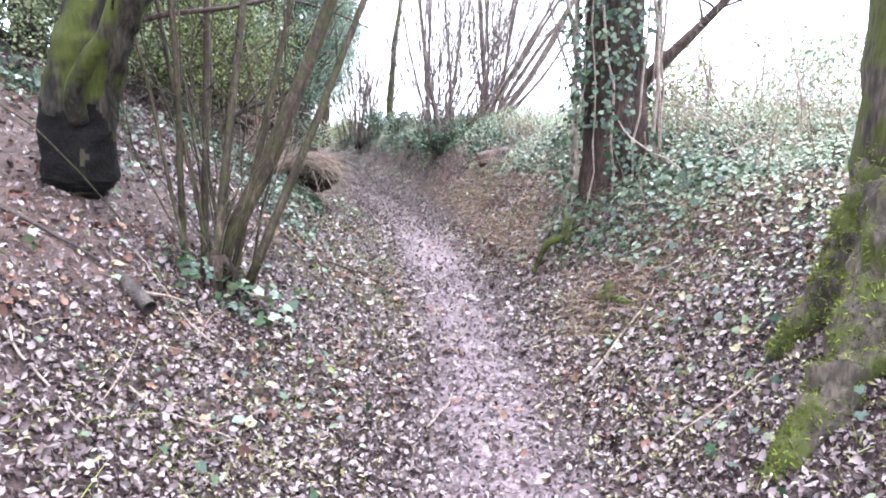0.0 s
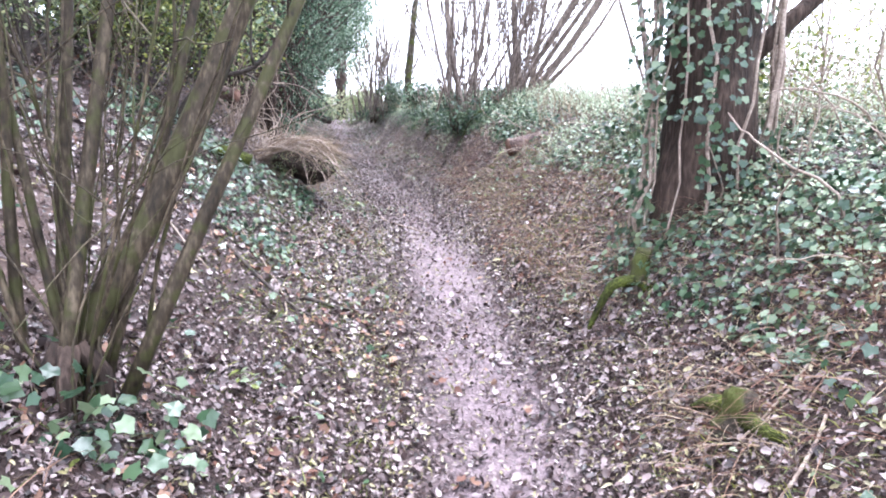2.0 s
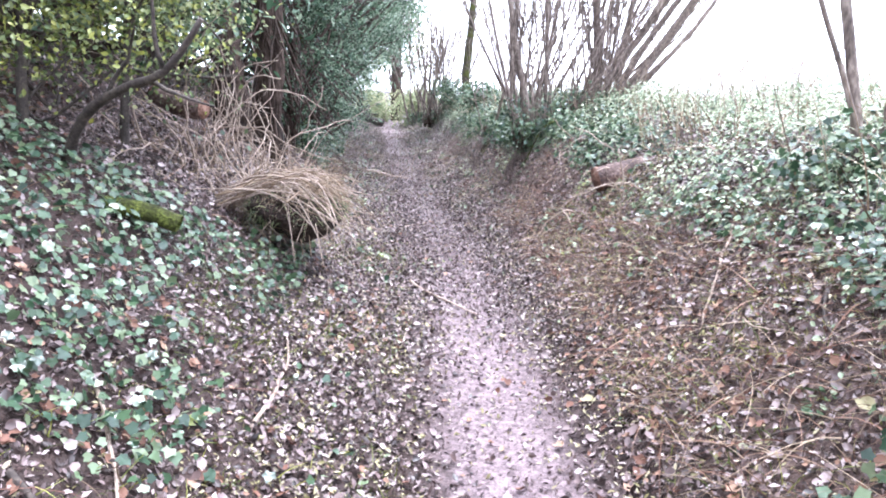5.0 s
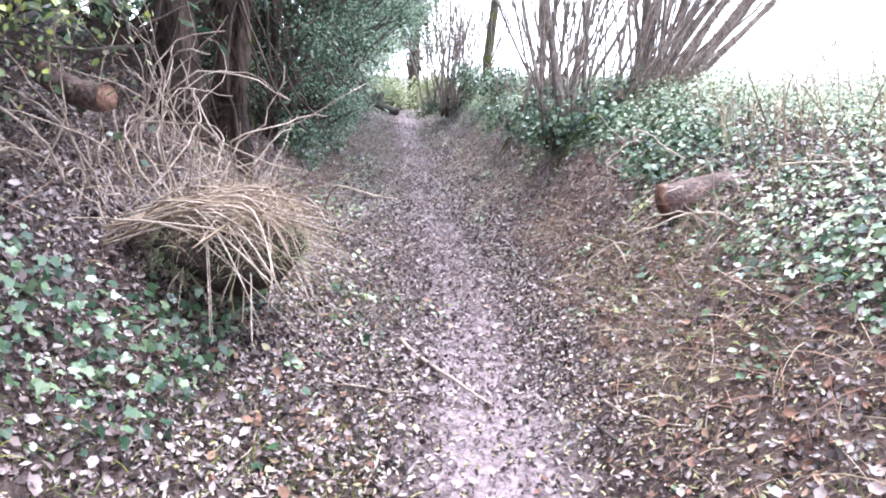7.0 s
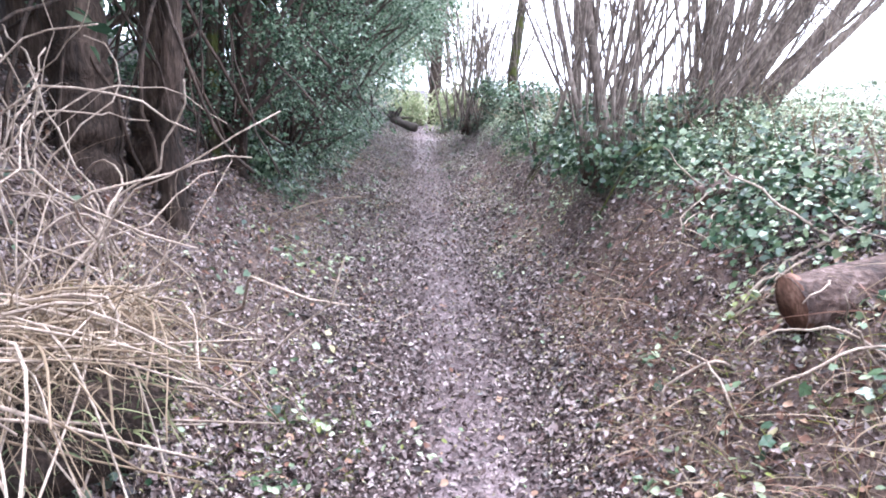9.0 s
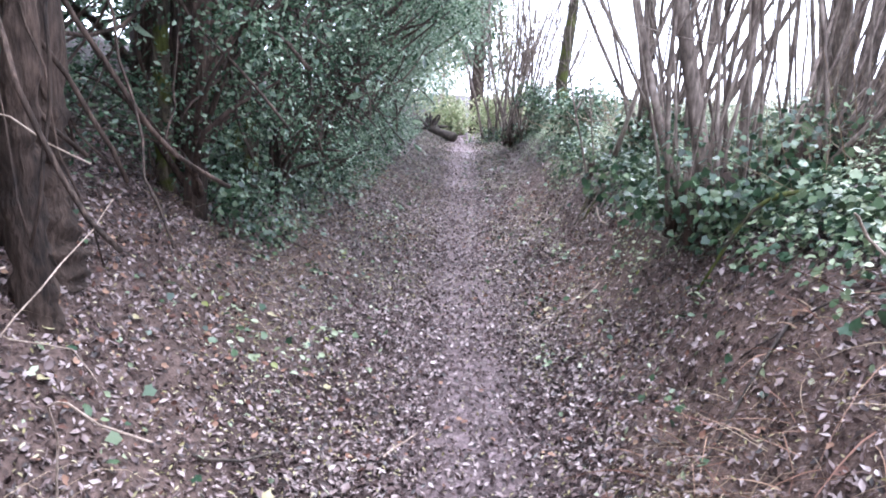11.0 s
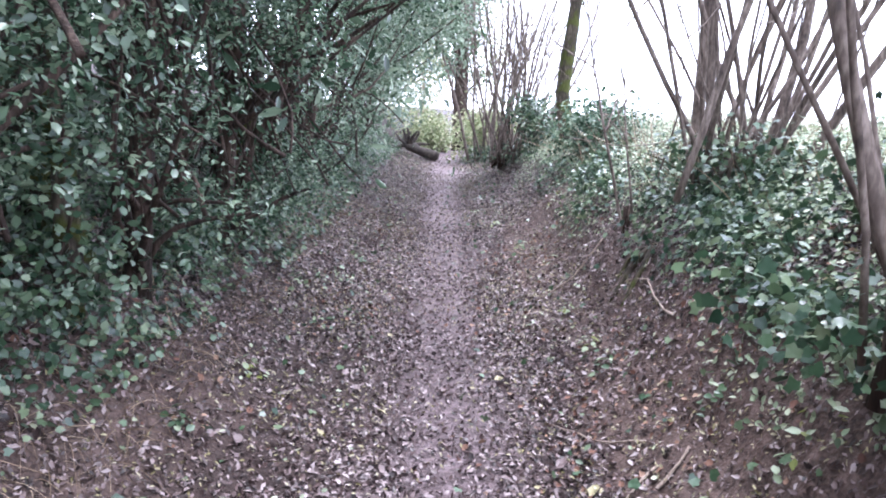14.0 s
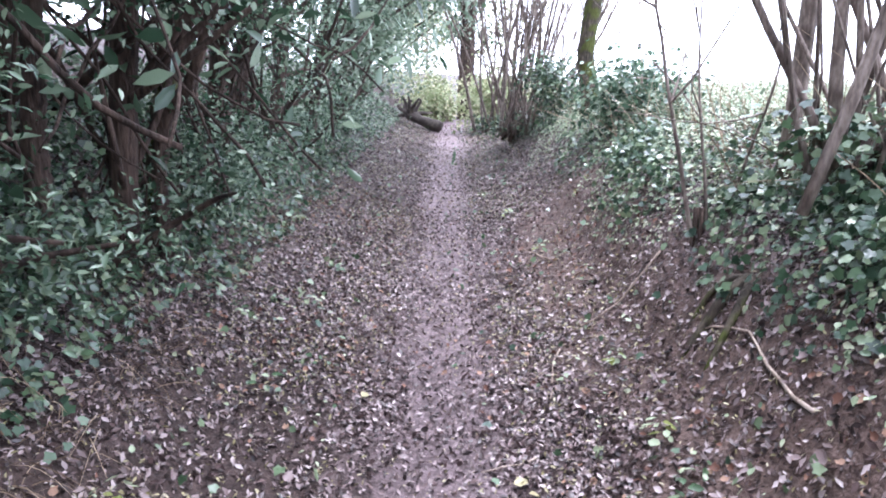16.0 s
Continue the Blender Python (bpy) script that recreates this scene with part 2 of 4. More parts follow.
# ---- mesh helpers ----
class Geo:
    """Points and faces gathered for one mesh."""

    def __init__(self):
        self.v, self.f = [], []

    def tube(self, points, radii, sides=7, rough=0.0, cap=True):
        pts = [Vector(p) for p in points]
        start = len(self.v)
        side = Vector((0.31, 0.95, 0.05))
        for i, p in enumerate(pts):
            d = (pts[min(i + 1, len(pts) - 1)] - pts[max(i - 1, 0)]).normalized()
            side = (side - d * side.dot(d))
            side = side.normalized() if side.length > 1e-4 else d.orthogonal().normalized()
            up = d.cross(side)
            r = radii[i] if hasattr(radii, "__len__") else radii
            for k in range(sides):
                a = 2 * math.pi * k / sides
                w = side * math.cos(a) + up * math.sin(a)
                q = p + w * r
                if rough:
                    q = q + w * r * rough * (noise.noise(q * (0.9 / max(r, 0.02))) + 0.6 * noise.noise(q * (2.3 / max(r, 0.02))))
                self.v.append(q)
        for i in range(len(pts) - 1):
            for k in range(sides):
                a, b = start + i * sides + k, start + i * sides + (k + 1) % sides
                self.f.append((a, b, b + sides, a + sides))
        if cap:
            self.f.append(tuple(range(start + sides - 1, start - 1, -1)))
            e = start + (len(pts) - 1) * sides
            self.f.append(tuple(range(e, e + sides)))
        return self

    def mesh(self, name, mat, smooth=True):
        me = bpy.data.meshes.new(name)
        me.from_pydata([tuple(p) for p in self.v], [], self.f)
        me.materials.append(mat)
        if smooth:
            me.polygons.foreach_set("use_smooth", [True] * len(me.polygons))
        return me


def part(name, geo, mat, parent=None, label="", smooth=True):
    ob = new(name, geo.mesh(name, mat, smooth) if isinstance(geo, Geo) else geo)
    if parent is not None:
        ob.parent = parent
        ob.matrix_parent_inverse = Matrix.Translation(parent.location).inverted()
    if label:
        tagged(ob, label)
    return ob


def thing(name, place, label, category, group=""):
    ob = new(name)
    ob.empty_display_size = 0.1
    ob.location = place
    return tagged(ob, label, category, group)


# leaf outlines: rim points and a middle point that is set lower, as fans of triangles
def outline(points, dip):
    rim = [(x, y, z) for x, y, z in points]
    return np.array(rim + [(0.0, 0.45, -dip)]), [(i, (i + 1) % len(rim), len(rim)) for i in range(len(rim))]


OVAL = outline([(0, 0, 0), (0.26, 0.22, 0.08), (0.3, 0.55, 0.1), (0, 1, 0.02), (-0.3, 0.55, 0.1), (-0.26, 0.22, 0.08)], 0.02)
CURLED = outline([(0, 0, 0.1), (0.3, 0.15, 0.14), (0.38, 0.6, 0.22), (0.12, 0.8, 0.1), (0, 1.05, 0.2), (-0.2, 0.78, 0.06), (-0.36, 0.5, 0.2), (-0.25, 0.16, 0.05)], 0.04)
LOBED = outline([(0, 0.08, 0), (0.34, -0.04, 0.05), (0.42, 0.24, 0.06), (0.55, 0.44, -0.03), (0.33, 0.6, 0.05), (0.04, 1.0, -0.08), (-0.3, 0.62, 0.06), (-0.52, 0.42, -0.05), (-0.42, 0.22, 0.05), (-0.3, -0.05, 0.04)], 0.0)
SHRED = (np.array([(0, 0, 0), (0.22, 0.4, 0.1), (0.05, 1, 0.05), (-0.2, 0.6, 0.12)]), [(0, 1, 2), (0, 2, 3)])
SLIM = outline([(0, 0, 0), (0.17, 0.3, 0.07), (0.15, 0.65, 0.07), (0, 1, -0.03), (-0.15, 0.65, 0.07), (-0.17, 0.3, 0.07)], 0.0)


def leaf_mesh(name, shape, places, normals, sizes, mat, rng):
    """All leaves of one kind as one mesh: each at a place, facing its normal, turned at random."""
    P, N, S = np.asarray(places, float), np.asarray(normals, float), np.asarray(sizes, float)
    N = N / np.linalg.norm(N, axis=1, keepdims=True)
    R = rng.normal(size=N.shape)
    T = np.cross(N, R)
    T /= np.linalg.norm(T, axis=1, keepdims=True)
    B = np.cross(N, T)
    shape_v, shape_f = shape
    k = len(shape_v)
    V = P[:, None] + S[:, None, None] * (shape_v[None, :, 0, None] * T[:, None] + (shape_v[None, :, 1, None] - 0.45) * B[:, None] + shape_v[None, :, 2, None] * N[:, None])
    F = (np.arange(len(P))[:, None, None] * k + np.array(shape_f)[None]).reshape(-1)
    me = bpy.data.meshes.new(name)
    me.vertices.add(len(P) * k)
    me.vertices.foreach_set("co", V.reshape(-1))
    me.loops.add(len(F))
    me.loops.foreach_set("vertex_index", F.astype(np.int32))
    me.polygons.add(len(F) // 3)
    me.polygons.foreach_set("loop_start", np.arange(0, len(F), 3, dtype=np.int32))
    me.update(calc_edges=True)
    me.materials.append(mat)
    return me


def blade_mesh(name, roots, ways, lengths, widths, mat, rng, droop=0.5, steps=4, curl=0.18):
    """Grass blades and dead stalks: tapered strips that bend over under their weight."""
    n = len(roots)
    P, W = np.asarray(roots, float), np.asarray(ways, float)
    W = W / np.linalg.norm(W, axis=1, keepdims=True)
    L, wd = np.asarray(lengths, float), np.asarray(widths, float)
    side = np.cross(W, rng.normal(size=W.shape))
    side /= np.linalg.norm(side, axis=1, keepdims=True)
    V = np.zeros((n, steps + 1, 2, 3))
    bow = rng.normal(size=(n, 3)) * curl
    for i in range(steps + 1):
        u = i / steps
        c = P + W * (L * u)[:, None] + bow * (L * u * u)[:, None]
        c[:, 2] -= droop * L * u * u
        h = side * (wd * (1 - 0.8 * u) / 2)[:, None]
        V[:, i, 0], V[:, i, 1] = c - h, c + h
    quad = np.array([[2 * i, 2 * i + 1, 2 * i + 3, 2 * i + 2] for i in range(steps)])
    F = (np.arange(n)[:, None, None] * (2 * steps + 2) + quad[None]).reshape(-1)
    me = bpy.data.meshes.new(name)
    me.vertices.add(n * (2 * steps + 2))
    me.vertices.foreach_set("co", V.reshape(-1))
    me.loops.add(len(F))
    me.loops.foreach_set("vertex_index", F.astype(np.int32))
    me.polygons.add(len(F) // 4)
    me.polygons.foreach_set("loop_start", np.arange(0, len(F), 4, dtype=np.int32))
    me.update(calc_edges=True)
    me.materials.append(mat)
    return me


def curve(points, steps=10):
    """A smooth line through a few points."""
    p = [Vector(q) for q in points]
    if len(p) == 2:
        return [p[0].lerp(p[1], i / steps) for i in range(steps + 1)]
    out = []
    for i in range(len(p) - 1):
        a, b, c, d = p[max(i - 1, 0)], p[i], p[i + 1], p[min(i + 2, len(p) - 1)]
        m = max(2, steps // (len(p) - 1))
        for j in range(m):
            t = j / m
            out.append(0.5 * (2 * b + (c - a) * t + (2 * a - 5 * b + 4 * c - d) * t * t + (3 * b - a - 3 * c + d) * t ** 3))
    return out + [p[-1]]


def wander(start, way, length, rng, steps=8, bend=0.12, rise=0.0):
    """A crooked line from start along way."""
    p, d = Vector(start), Vector(way).normalized()
    out = [p.copy()]
    for _ in range(steps):
        d = (d + Vector(rng.normal(size=3)) * bend + Vector((0, 0, rise))).normalized()
        p = p + d * (length / steps)
        out.append(p.copy())
    return out


def taper(r0, r1, n):
    return [r0 + (r1 - r0) * i / (n - 1) for i in range(n)]


def twigs_from(geo, line, rng, count, length, radius, rise=0.03, first=0.35):
    for _ in range(count):
        i = int(rng.uniform(first, 0.97) * (len(line) - 1))
        d = (line[min(i + 1, len(line) - 1)] - line[max(i - 1, 0)]).normalized()
        w = (d * 0.8 + Vector(rng.normal(size=3)) * 0.55)
        k = wander(line[i], w, length * rng.uniform(0.5, 1.3), rng, 5, 0.14, rise)
        geo.tube(k, taper(radius, radius * 0.35, 6), 4, cap=False)


# ---- the ground, one sheet to the horizon ----
def span(v, a, b, edge):
    """1 between a and b, falling to 0 over edge on both sides."""
    return max(0.0, min(1.0, (v - a) / edge + 1, (b - v) / edge + 1))


def bare_share(s, y):
    """How far the earth lies open: the cut face of the field bank, the shaded bank under the trees, the first slope."""
    rag = 0.16 * noise.noise((s * 2.1, y * 1.3, 8.0)) + 0.08 * noise.noise((s * 6, y * 5, 2.0))
    face = span(s + rag, 0.72, 1.22, 0.16) * span(y, 8.2, 17.5, 0.8)
    early = 0.6 * span(s + rag, 0.75, 1.15, 0.15) * span(y, 5.6, 8.2, 0.6)
    shade = 0.75 * span(s + rag * 2, -2.3, -1.1, 0.3) * span(y, 8.9, 12.2, 0.6)
    start = 0.85 * span(s + rag * 2, -6, -1.75, 0.3) * span(y, -3, 4.2, 0.6)
    return max(face, early, shade, start)



def build_ground():
    def steps(spans):
        out = [spans[0][0]]
        for a, b, d in spans:
            n = max(1, round((b - a) / d))
            out += [a + (b - a) * (i + 1) / n for i in range(n)]
        return out
    ss = steps([(-400, -40, 60), (-40, -8, 2), (-8, -3.2, 0.2), (-3.2, 3.2, 0.05), (3.2, 8, 0.2), (8, 40, 2), (40, 500, 60)])
    ys = steps([(-120, -12, 12), (-12, 0, 0.5), (0, 18, 0.06), (18, 30, 0.12), (30, 50, 0.5), (50, 120, 7), (120, 600, 60)])
    verts, trod, mead, naked = [], [], [], []
    for y in ys:
        cx = path_x(y)
        for s in ss:
            x = cx + s
            verts.append((x, y, ground_z(x, y)))
            w = 0.27 + 0.06 * noise.noise((0.3, y * 0.9, 2)) + 0.12 * max(0, min(1, (y - 7) / 4))
            trod.append(max(0.0, min(1.0, 1.25 - (abs(s + 0.05 * noise.noise((1, y * 0.7, 5))) / w) * 0.75)))
            trod[-1] *= 1 - 0.48 * max(0, min(1, (y - 8.2) / 1.5)) * (1 - max(0, min(1, (y - 16) / 4)))
            naked.append(bare_share(s, y))
            mead.append(max(0.0, min(1.0, (s - 4.5) / 2.5)) if s > 0 else max(0.0, min(1.0, (-s - 14) / 4)))
    n = len(ss)
    faces = [(j * n + i, j * n + i + 1, (j + 1) * n + i + 1, (j + 1) * n + i) for j in range(len(ys) - 1) for i in range(n - 1)]
    me = bpy.data.meshes.new("ground")
    me.from_pydata(verts, [], faces)
    me.materials.append(GROUND)
    me.polygons.foreach_set("use_smooth", [True] * len(faces))
    for key, values in (("trodden", trod), ("meadow", mead), ("bare", naked)):
        me.attributes.new(key, "FLOAT", "POINT").data.foreach_set("value", values)
    return tagged(new("ground", me), "sunken earth path between leaf-strewn muddy banks", "ground", kind="structure")


ground = build_ground()
RNG = np.random.default_rng(7)


# heights on a close grid, to strew things over the ground quickly
GX, GY, STEP = np.arange(-10.5, 9.0, 0.06), np.arange(-1.5, 30.5, 0.06), 0.06
HEIGHTS = np.array([[ground_z(x, y) for x in GX] for y in GY])
SLOPE_Y, SLOPE_X = np.gradient(HEIGHTS, STEP)


def strewn_heights(x, y):
    i, j = (y - GY[0]) / STEP, (x - GX[0]) / STEP
    i0, j0 = np.clip(i.astype(int), 0, len(GY) - 2), np.clip(j.astype(int), 0, len(GX) - 2)
    u, v = i - i0, j - j0
    z = HEIGHTS[i0, j0] * (1 - u) * (1 - v) + HEIGHTS[i0 + 1, j0] * u * (1 - v) + HEIGHTS[i0, j0 + 1] * (1 - u) * v + HEIGHTS[i0 + 1, j0 + 1] * u * v
    return z, np.stack([-SLOPE_X[i0, j0], -SLOPE_Y[i0, j0], np.ones(len(x))], 1)


def scattered(count, s0, s1, y0, y1, keep, lift=(0.0, 0.02), tilt=0.35, power=1.0):
    """Places on the ground with normals, kept by chance keep(s, y)."""
    got, total = [], 0
    for _ in range(14):
        y = y0 + (y1 - y0) * RNG.random(count) ** power
        s = RNG.uniform(s0, s1, count)
        chance = np.array([keep(a, b) for a, b in zip(s, y)])
        good = RNG.random(count) < chance
        got.append(np.stack([s[good], y[good]], 1))
        total += good.sum()
        if total >= count:
            break
    sy = np.concatenate(got)[:count]
    x = sy[:, 0] + np.array([path_x(b) for b in sy[:, 1]])
    z, N = strewn_heights(x, sy[:, 1])
    P = np.stack([x, sy[:, 1], z + RNG.uniform(lift[0], lift[1], len(x))], 1)
    return P, N + RNG.normal(size=N.shape) * tilt


def patchy(x, y, scale, seed):
    return 0.5 + 0.9 * noise.noise((x * scale, y * scale, seed))


# ---- fallen leaves ----
def litter_share(s, y):
    a = abs(s)
    low = lerp_table(y, ((5, 0.42), (6.5, 0.26), (9, 0.22), (20, 0.22)))
    d = low + (0.97 - low) * min(1, max(0, (a - 0.12) / 0.38))
    if s < 0:
        d *= 1 - (0.72 if y < 5 else 0.3) * bare_share(s, y)
        if s < -0.4 and 9 < y < 20:
            d *= 0.6
    else:
        d *= 1 - 0.6 * bare_share(s, y)
    return d * min(1, max(0.15, patchy(s, y, 0.9, 4.4) + 0.35))


def build_litter():
    P, N = scattered(125000, -3.4, 2.6, -1.0, 27, litter_share, (0.003, 0.034), 0.85, 1.2)
    S = (0.016 + 0.038 * RNG.random(len(P)) ** 2) * np.interp(P[:, 1], (1.5, 4, 6, 10), (0.74, 0.95, 1.0, 0.72))
    h = len(P) // 2
    tagged(new("fallen_leaves", leaf_mesh("fallen_leaves", CURLED, P[:h], N[:h], S[:h] * 1.05, LITTER, RNG)), "brown curled dead leaves strewn over the muddy ground", "leaf litter", kind="stuff")
    tagged(new("fallen_leaves", leaf_mesh("fallen_leaves", OVAL, P[h:], N[h:], S[h:], LITTER, RNG)), "wet brown dead leaves lying flat on the ground", "leaf litter", kind="stuff")

    P, N = scattered(300000, -2.6, 2.2, 0.0, 23, litter_share, (0.001, 0.014), 0.8, 1.1)
    tagged(new("leaf_fragments", leaf_mesh("leaf_fragments", SHRED, P, N, 0.014 + 0.03 * RNG.random(len(P)) ** 1.5, LITTER, RNG)), "broken bits of rotting brown leaves on mud", "leaf litter", kind="stuff")

    P, N = scattered(130000, -2.4, 2.0, 8.0, 18, litter_share, (0.002, 0.016), 0.8, 1.1)
    tagged(new("leaf_fragments", leaf_mesh("leaf_fragments", SHRED, P, N, 0.016 + 0.03 * RNG.random(len(P)) ** 1.5, LITTER, RNG)), "dark rotting leaf fragments on shaded mud", "leaf litter", kind="stuff")

    def pale(s, y):
        d = 0.9 if 0.3 < abs(s) < 1.1 else 0.35
        if 0.4 < s < 1.7 and y < 9.5:
            d = 0.9
        return d * min(1, max(0, patchy(s, y, 1.1, 9.1)))
    P, N = scattered(50000, -2.2, 1.8, 0.5, 26, pale, (0.004, 0.03), 0.6)
    tagged(new("fallen_leaves", leaf_mesh("fallen_leaves", SLIM, P, N, (0.012 + 0.026 * RNG.random(len(P)) ** 1.5) * np.interp(P[:, 1], (6, 10), (1.0, 0.8)), LITTER_PALE, RNG)), "pale yellowish fallen willow-like leaves beside the path", "leaf litter", kind="stuff")

    P, N = scattered(9000, -3.0, 2.2, 0.5, 18, lambda s, y: (0.9 if abs(s) > 0.4 else 0.15) * max(0, patchy(s, y, 0.8, 51) - 0.25), (0.006, 0.025), 0.45)
    tagged(new("fallen_leaves", leaf_mesh("fallen_leaves", CURLED, P, N, (0.02 + 0.04 * RNG.random(len(P)) ** 1.6) * np.interp(P[:, 1], (6, 10), (1.0, 0.7)), BRACKEN, RNG)), "rust-coloured fallen leaves lying in drifts", "leaf litter", kind="stuff")


build_litter()


# ---- ivy and bramble carpets on the banks ----
def ivy_share(s, y):
    p = patchy(s, y, 0.75, 12.0)
    if s < 0:
        a = -s
        if 5.3 < y < 8.4 and 1.1 < a < 2.5:
            return min(1.0, max(0, p - 0.45) * 5)
        if y <= 5.3 and a > 1.9:
            return min(0.8, max(0, p - 0.42) * 4)
        if 11.5 < y < 26 and (1.3 if y < 14 else 1.15) < a < 3:
            return max(0, p + 0.1) * 2
        return 0.025 if a > 0.45 else 0
    if y < 3.3:
        return 0.05 if s > 0.6 else 0
    if y < 8:
        lo = (0.85 if y < 5.6 else 1.15) + 0.1 * math.sin(y * 2.1)
        return min(1.0, max(0, p - 0.25) * 3) if s > lo else 0
    if y < 12.2:
        return max(0, p + 0.05) * (1.3 if s < 1.7 else 0.25) if s > 1.1 else (0.05 if s > 0.7 else 0)
    return max(0, p - 0.02) * 1.5 if s > 1.22 + 0.12 * math.sin(y * 1.7) else 0.03


def build_carpets():
    P, N = scattered(64000, -3.2, 4.2, 1.5, 26, ivy_share, (0.015, 0.06), 0.55, 1.1)
    heap = np.array([max(0.0, 0.35 + noise.noise((a * 1.6, b * 1.6, 23.0))) for a, b in P[:, :2]])
    P[:, 2] += 0.2 * heap * RNG.random(len(P))
    tagged(new("ivy_carpet", leaf_mesh("ivy_carpet", LOBED, P, N, RNG.uniform(0.02, 0.05, len(P)), IVY, RNG)), "dark green ivy creeping over the earth banks", "ivy", kind="stuff")

    def bramble_share(s, y):
        if 8.75 < y < 9.35 and s < 1.9:
            return 0.1 if s > 1.2 else 0.02
        if s < 1.12 + 0.12 * math.sin(y * 1.9):
            return 0.02 if abs(s) > 0.4 else 0
        return min(1, (s - 0.8) * 1.4) * max(0.12, patchy(s, y, 0.6, 30) + 0.2) * (1.3 if y > 7 else 0.9)
    P, N = scattered(150000, -1.6, 6.5, 2.5, 26, bramble_share, (0.01, 0.05), 0.45)
    # heaped into mounds away from the lip of the bank
    inland = P[:, 0] - np.array([path_x(v) for v in P[:, 1]])
    mound = np.array([max(0.0, 0.5 + 0.9 * noise.noise((a * 0.8, b * 0.8, 44.0))) for a, b in P[:, :2]])
    P[:, 2] += np.clip((inland - 1.0) / 1.0, 0.0, 1.0) * (0.1 + 0.4 * mound) * RNG.random(len(P)) ** 0.6
    tagged(new("bramble_patch", leaf_mesh("bramble_patch", OVAL, P, N, RNG.uniform(0.014, 0.038, len(P)), BRAMBLE, RNG)), "pale green bramble and weeds along the field edge", "bramble", kind="stuff")

    def stalk_share(s, y):
        if 0.6 < s < 1.5 and 3 < y < 10.5:
            return max(0.15, patchy(s, y, 1.2, 3))
        if s > 1.5:
            return 0.1
        return 0.05 if s < -1.2 and y < 9 else 0
    for stalk_mat, label in ((BRACKEN, "reddish dead bracken stalks hanging on the bank"), (STRAW, "pale straw stalks lying on the bank")):
        P, N = scattered(11000, -2.6, 6, 2, 20, stalk_share, (-0.01, 0.0), 0.7)
        W = np.array(N) + RNG.normal(size=(len(N), 3)) * 1.0
        W[:, 2] = np.abs(W[:, 2]) * 0.5
        tagged(new("dead_stalks", blade_mesh("dead_stalks", P, W, RNG.uniform(0.08, 0.36, len(P)), RNG.uniform(0.002, 0.006, len(P)), stalk_mat, RNG, 0.45)), label, "dead bracken", kind="stuff")
    def short_grass(s, y):
        return max(0, patchy(s, y, 1.3, 71) - 0.1) if (0.5 < s < 2.2 or -1.5 < s < -0.45) and y < 9.5 else 0
    P, N = scattered(9000, -1.5, 2.2, 1.6, 9.5, short_grass, (-0.005, 0.0), 0.6)
    tagged(new("short_grass", blade_mesh("short_grass", P, N, RNG.uniform(0.03, 0.11, len(P)), RNG.uniform(0.003, 0.006, len(P)), OLIVE, RNG, 0.3, 3)), "short yellowish moss and grass on the bank", "grass", kind="stuff")
    P, N = scattered(9000, 1.5, 8, 2.5, 26, lambda s, y: 0.8 * max(0, patchy(s, y, 0.8, 17) + 0.1), (-0.01, 0), 0.25)
    W = np.array(N) + RNG.normal(size=(len(N), 3)) * 0.22
    tagged(new("tall_weeds", blade_mesh("tall_weeds", P, W, RNG.uniform(0.2, 0.8, len(P)), RNG.uniform(0.004, 0.011, len(P)), STRAW, RNG, 0.15)), "tall straw-coloured dry weeds at the field edge", "dry weeds", kind="stuff")


build_carpets()


# ---- trees and shrubs ----
def on_ground(x, y, dz=0.0):
    return (x, y, ground_z(x, y) + dz)


def coppice(name, base, stems, label, group="", mat=STEM, twig_mat=STEM, seed=1, category="coppiced tree", twig=(6, 0.7, 0.006), stool=0.16):
    """A stool with many stems; stems: rows of (foot dx, dy; lean dx, dy a metre of height; length; radius; bend)."""
    rng = np.random.default_rng(seed)
    t = thing(name, base, label, category, group)
    g = Geo()
    b = Vector(base)
    for k in range(5):
        a = k * 1.26 + rng.uniform(0, 0.5)
        d = Vector((math.cos(a), math.sin(a), 0))
        g.tube([b + d * 0.02 + Vector((0, 0, 0.16)), b + d * stool * 0.7 + Vector((0, 0, 0.06)), b + d * stool * 0.9 + Vector((0, 0, -0.16))], [stool * 0.28, stool * 0.22, stool * 0.1], 8, 0.3)
    part("stool", g, BARK, t)
    if stool > 0.15:
        P, N, S = crown_leaves(rng, [b + Vector((rng.normal() * stool * 1.3, rng.normal() * stool * 1.1 - 0.1, rng.uniform(0.0, 0.24))) for _ in range(18)], 55, 0.1, (0.022, 0.05), up=0.5)
        part("ivy", leaf_mesh("ivy", LOBED, P, N, S, IVY, rng), None, t, "dark ivy round the foot")
    tw = Geo()
    for dx, dy, lx, ly, length, r, bend in stems:
        foot = b + Vector((dx, dy, -0.05))
        way = Vector((lx, ly, 1))
        line = wander(foot, way, length, rng, 12, bend, 0.012 + 0.05 * min(1.0, abs(lx)))
        part("stem", Geo().tube(line, taper(r, r * 0.35, 13), 7, 0.12), mat, t)
        twigs_from(tw, line, rng, twig[0], twig[1], min(twig[2], r * 0.5))
    tagged(part("twig_spray", tw, twig_mat, t, "spray of thin bare side twigs"), kind="stuff")
    return t


def fan(rng, count, spread, lean, spread_lean, length, radius, bend=0.05):
    return [(rng.normal() * spread, rng.normal() * spread, lean[0] + rng.normal() * spread_lean, lean[1] + rng.normal() * spread_lean * 0.7, rng.uniform(*length), rng.uniform(*radius), bend) for _ in range(count)]


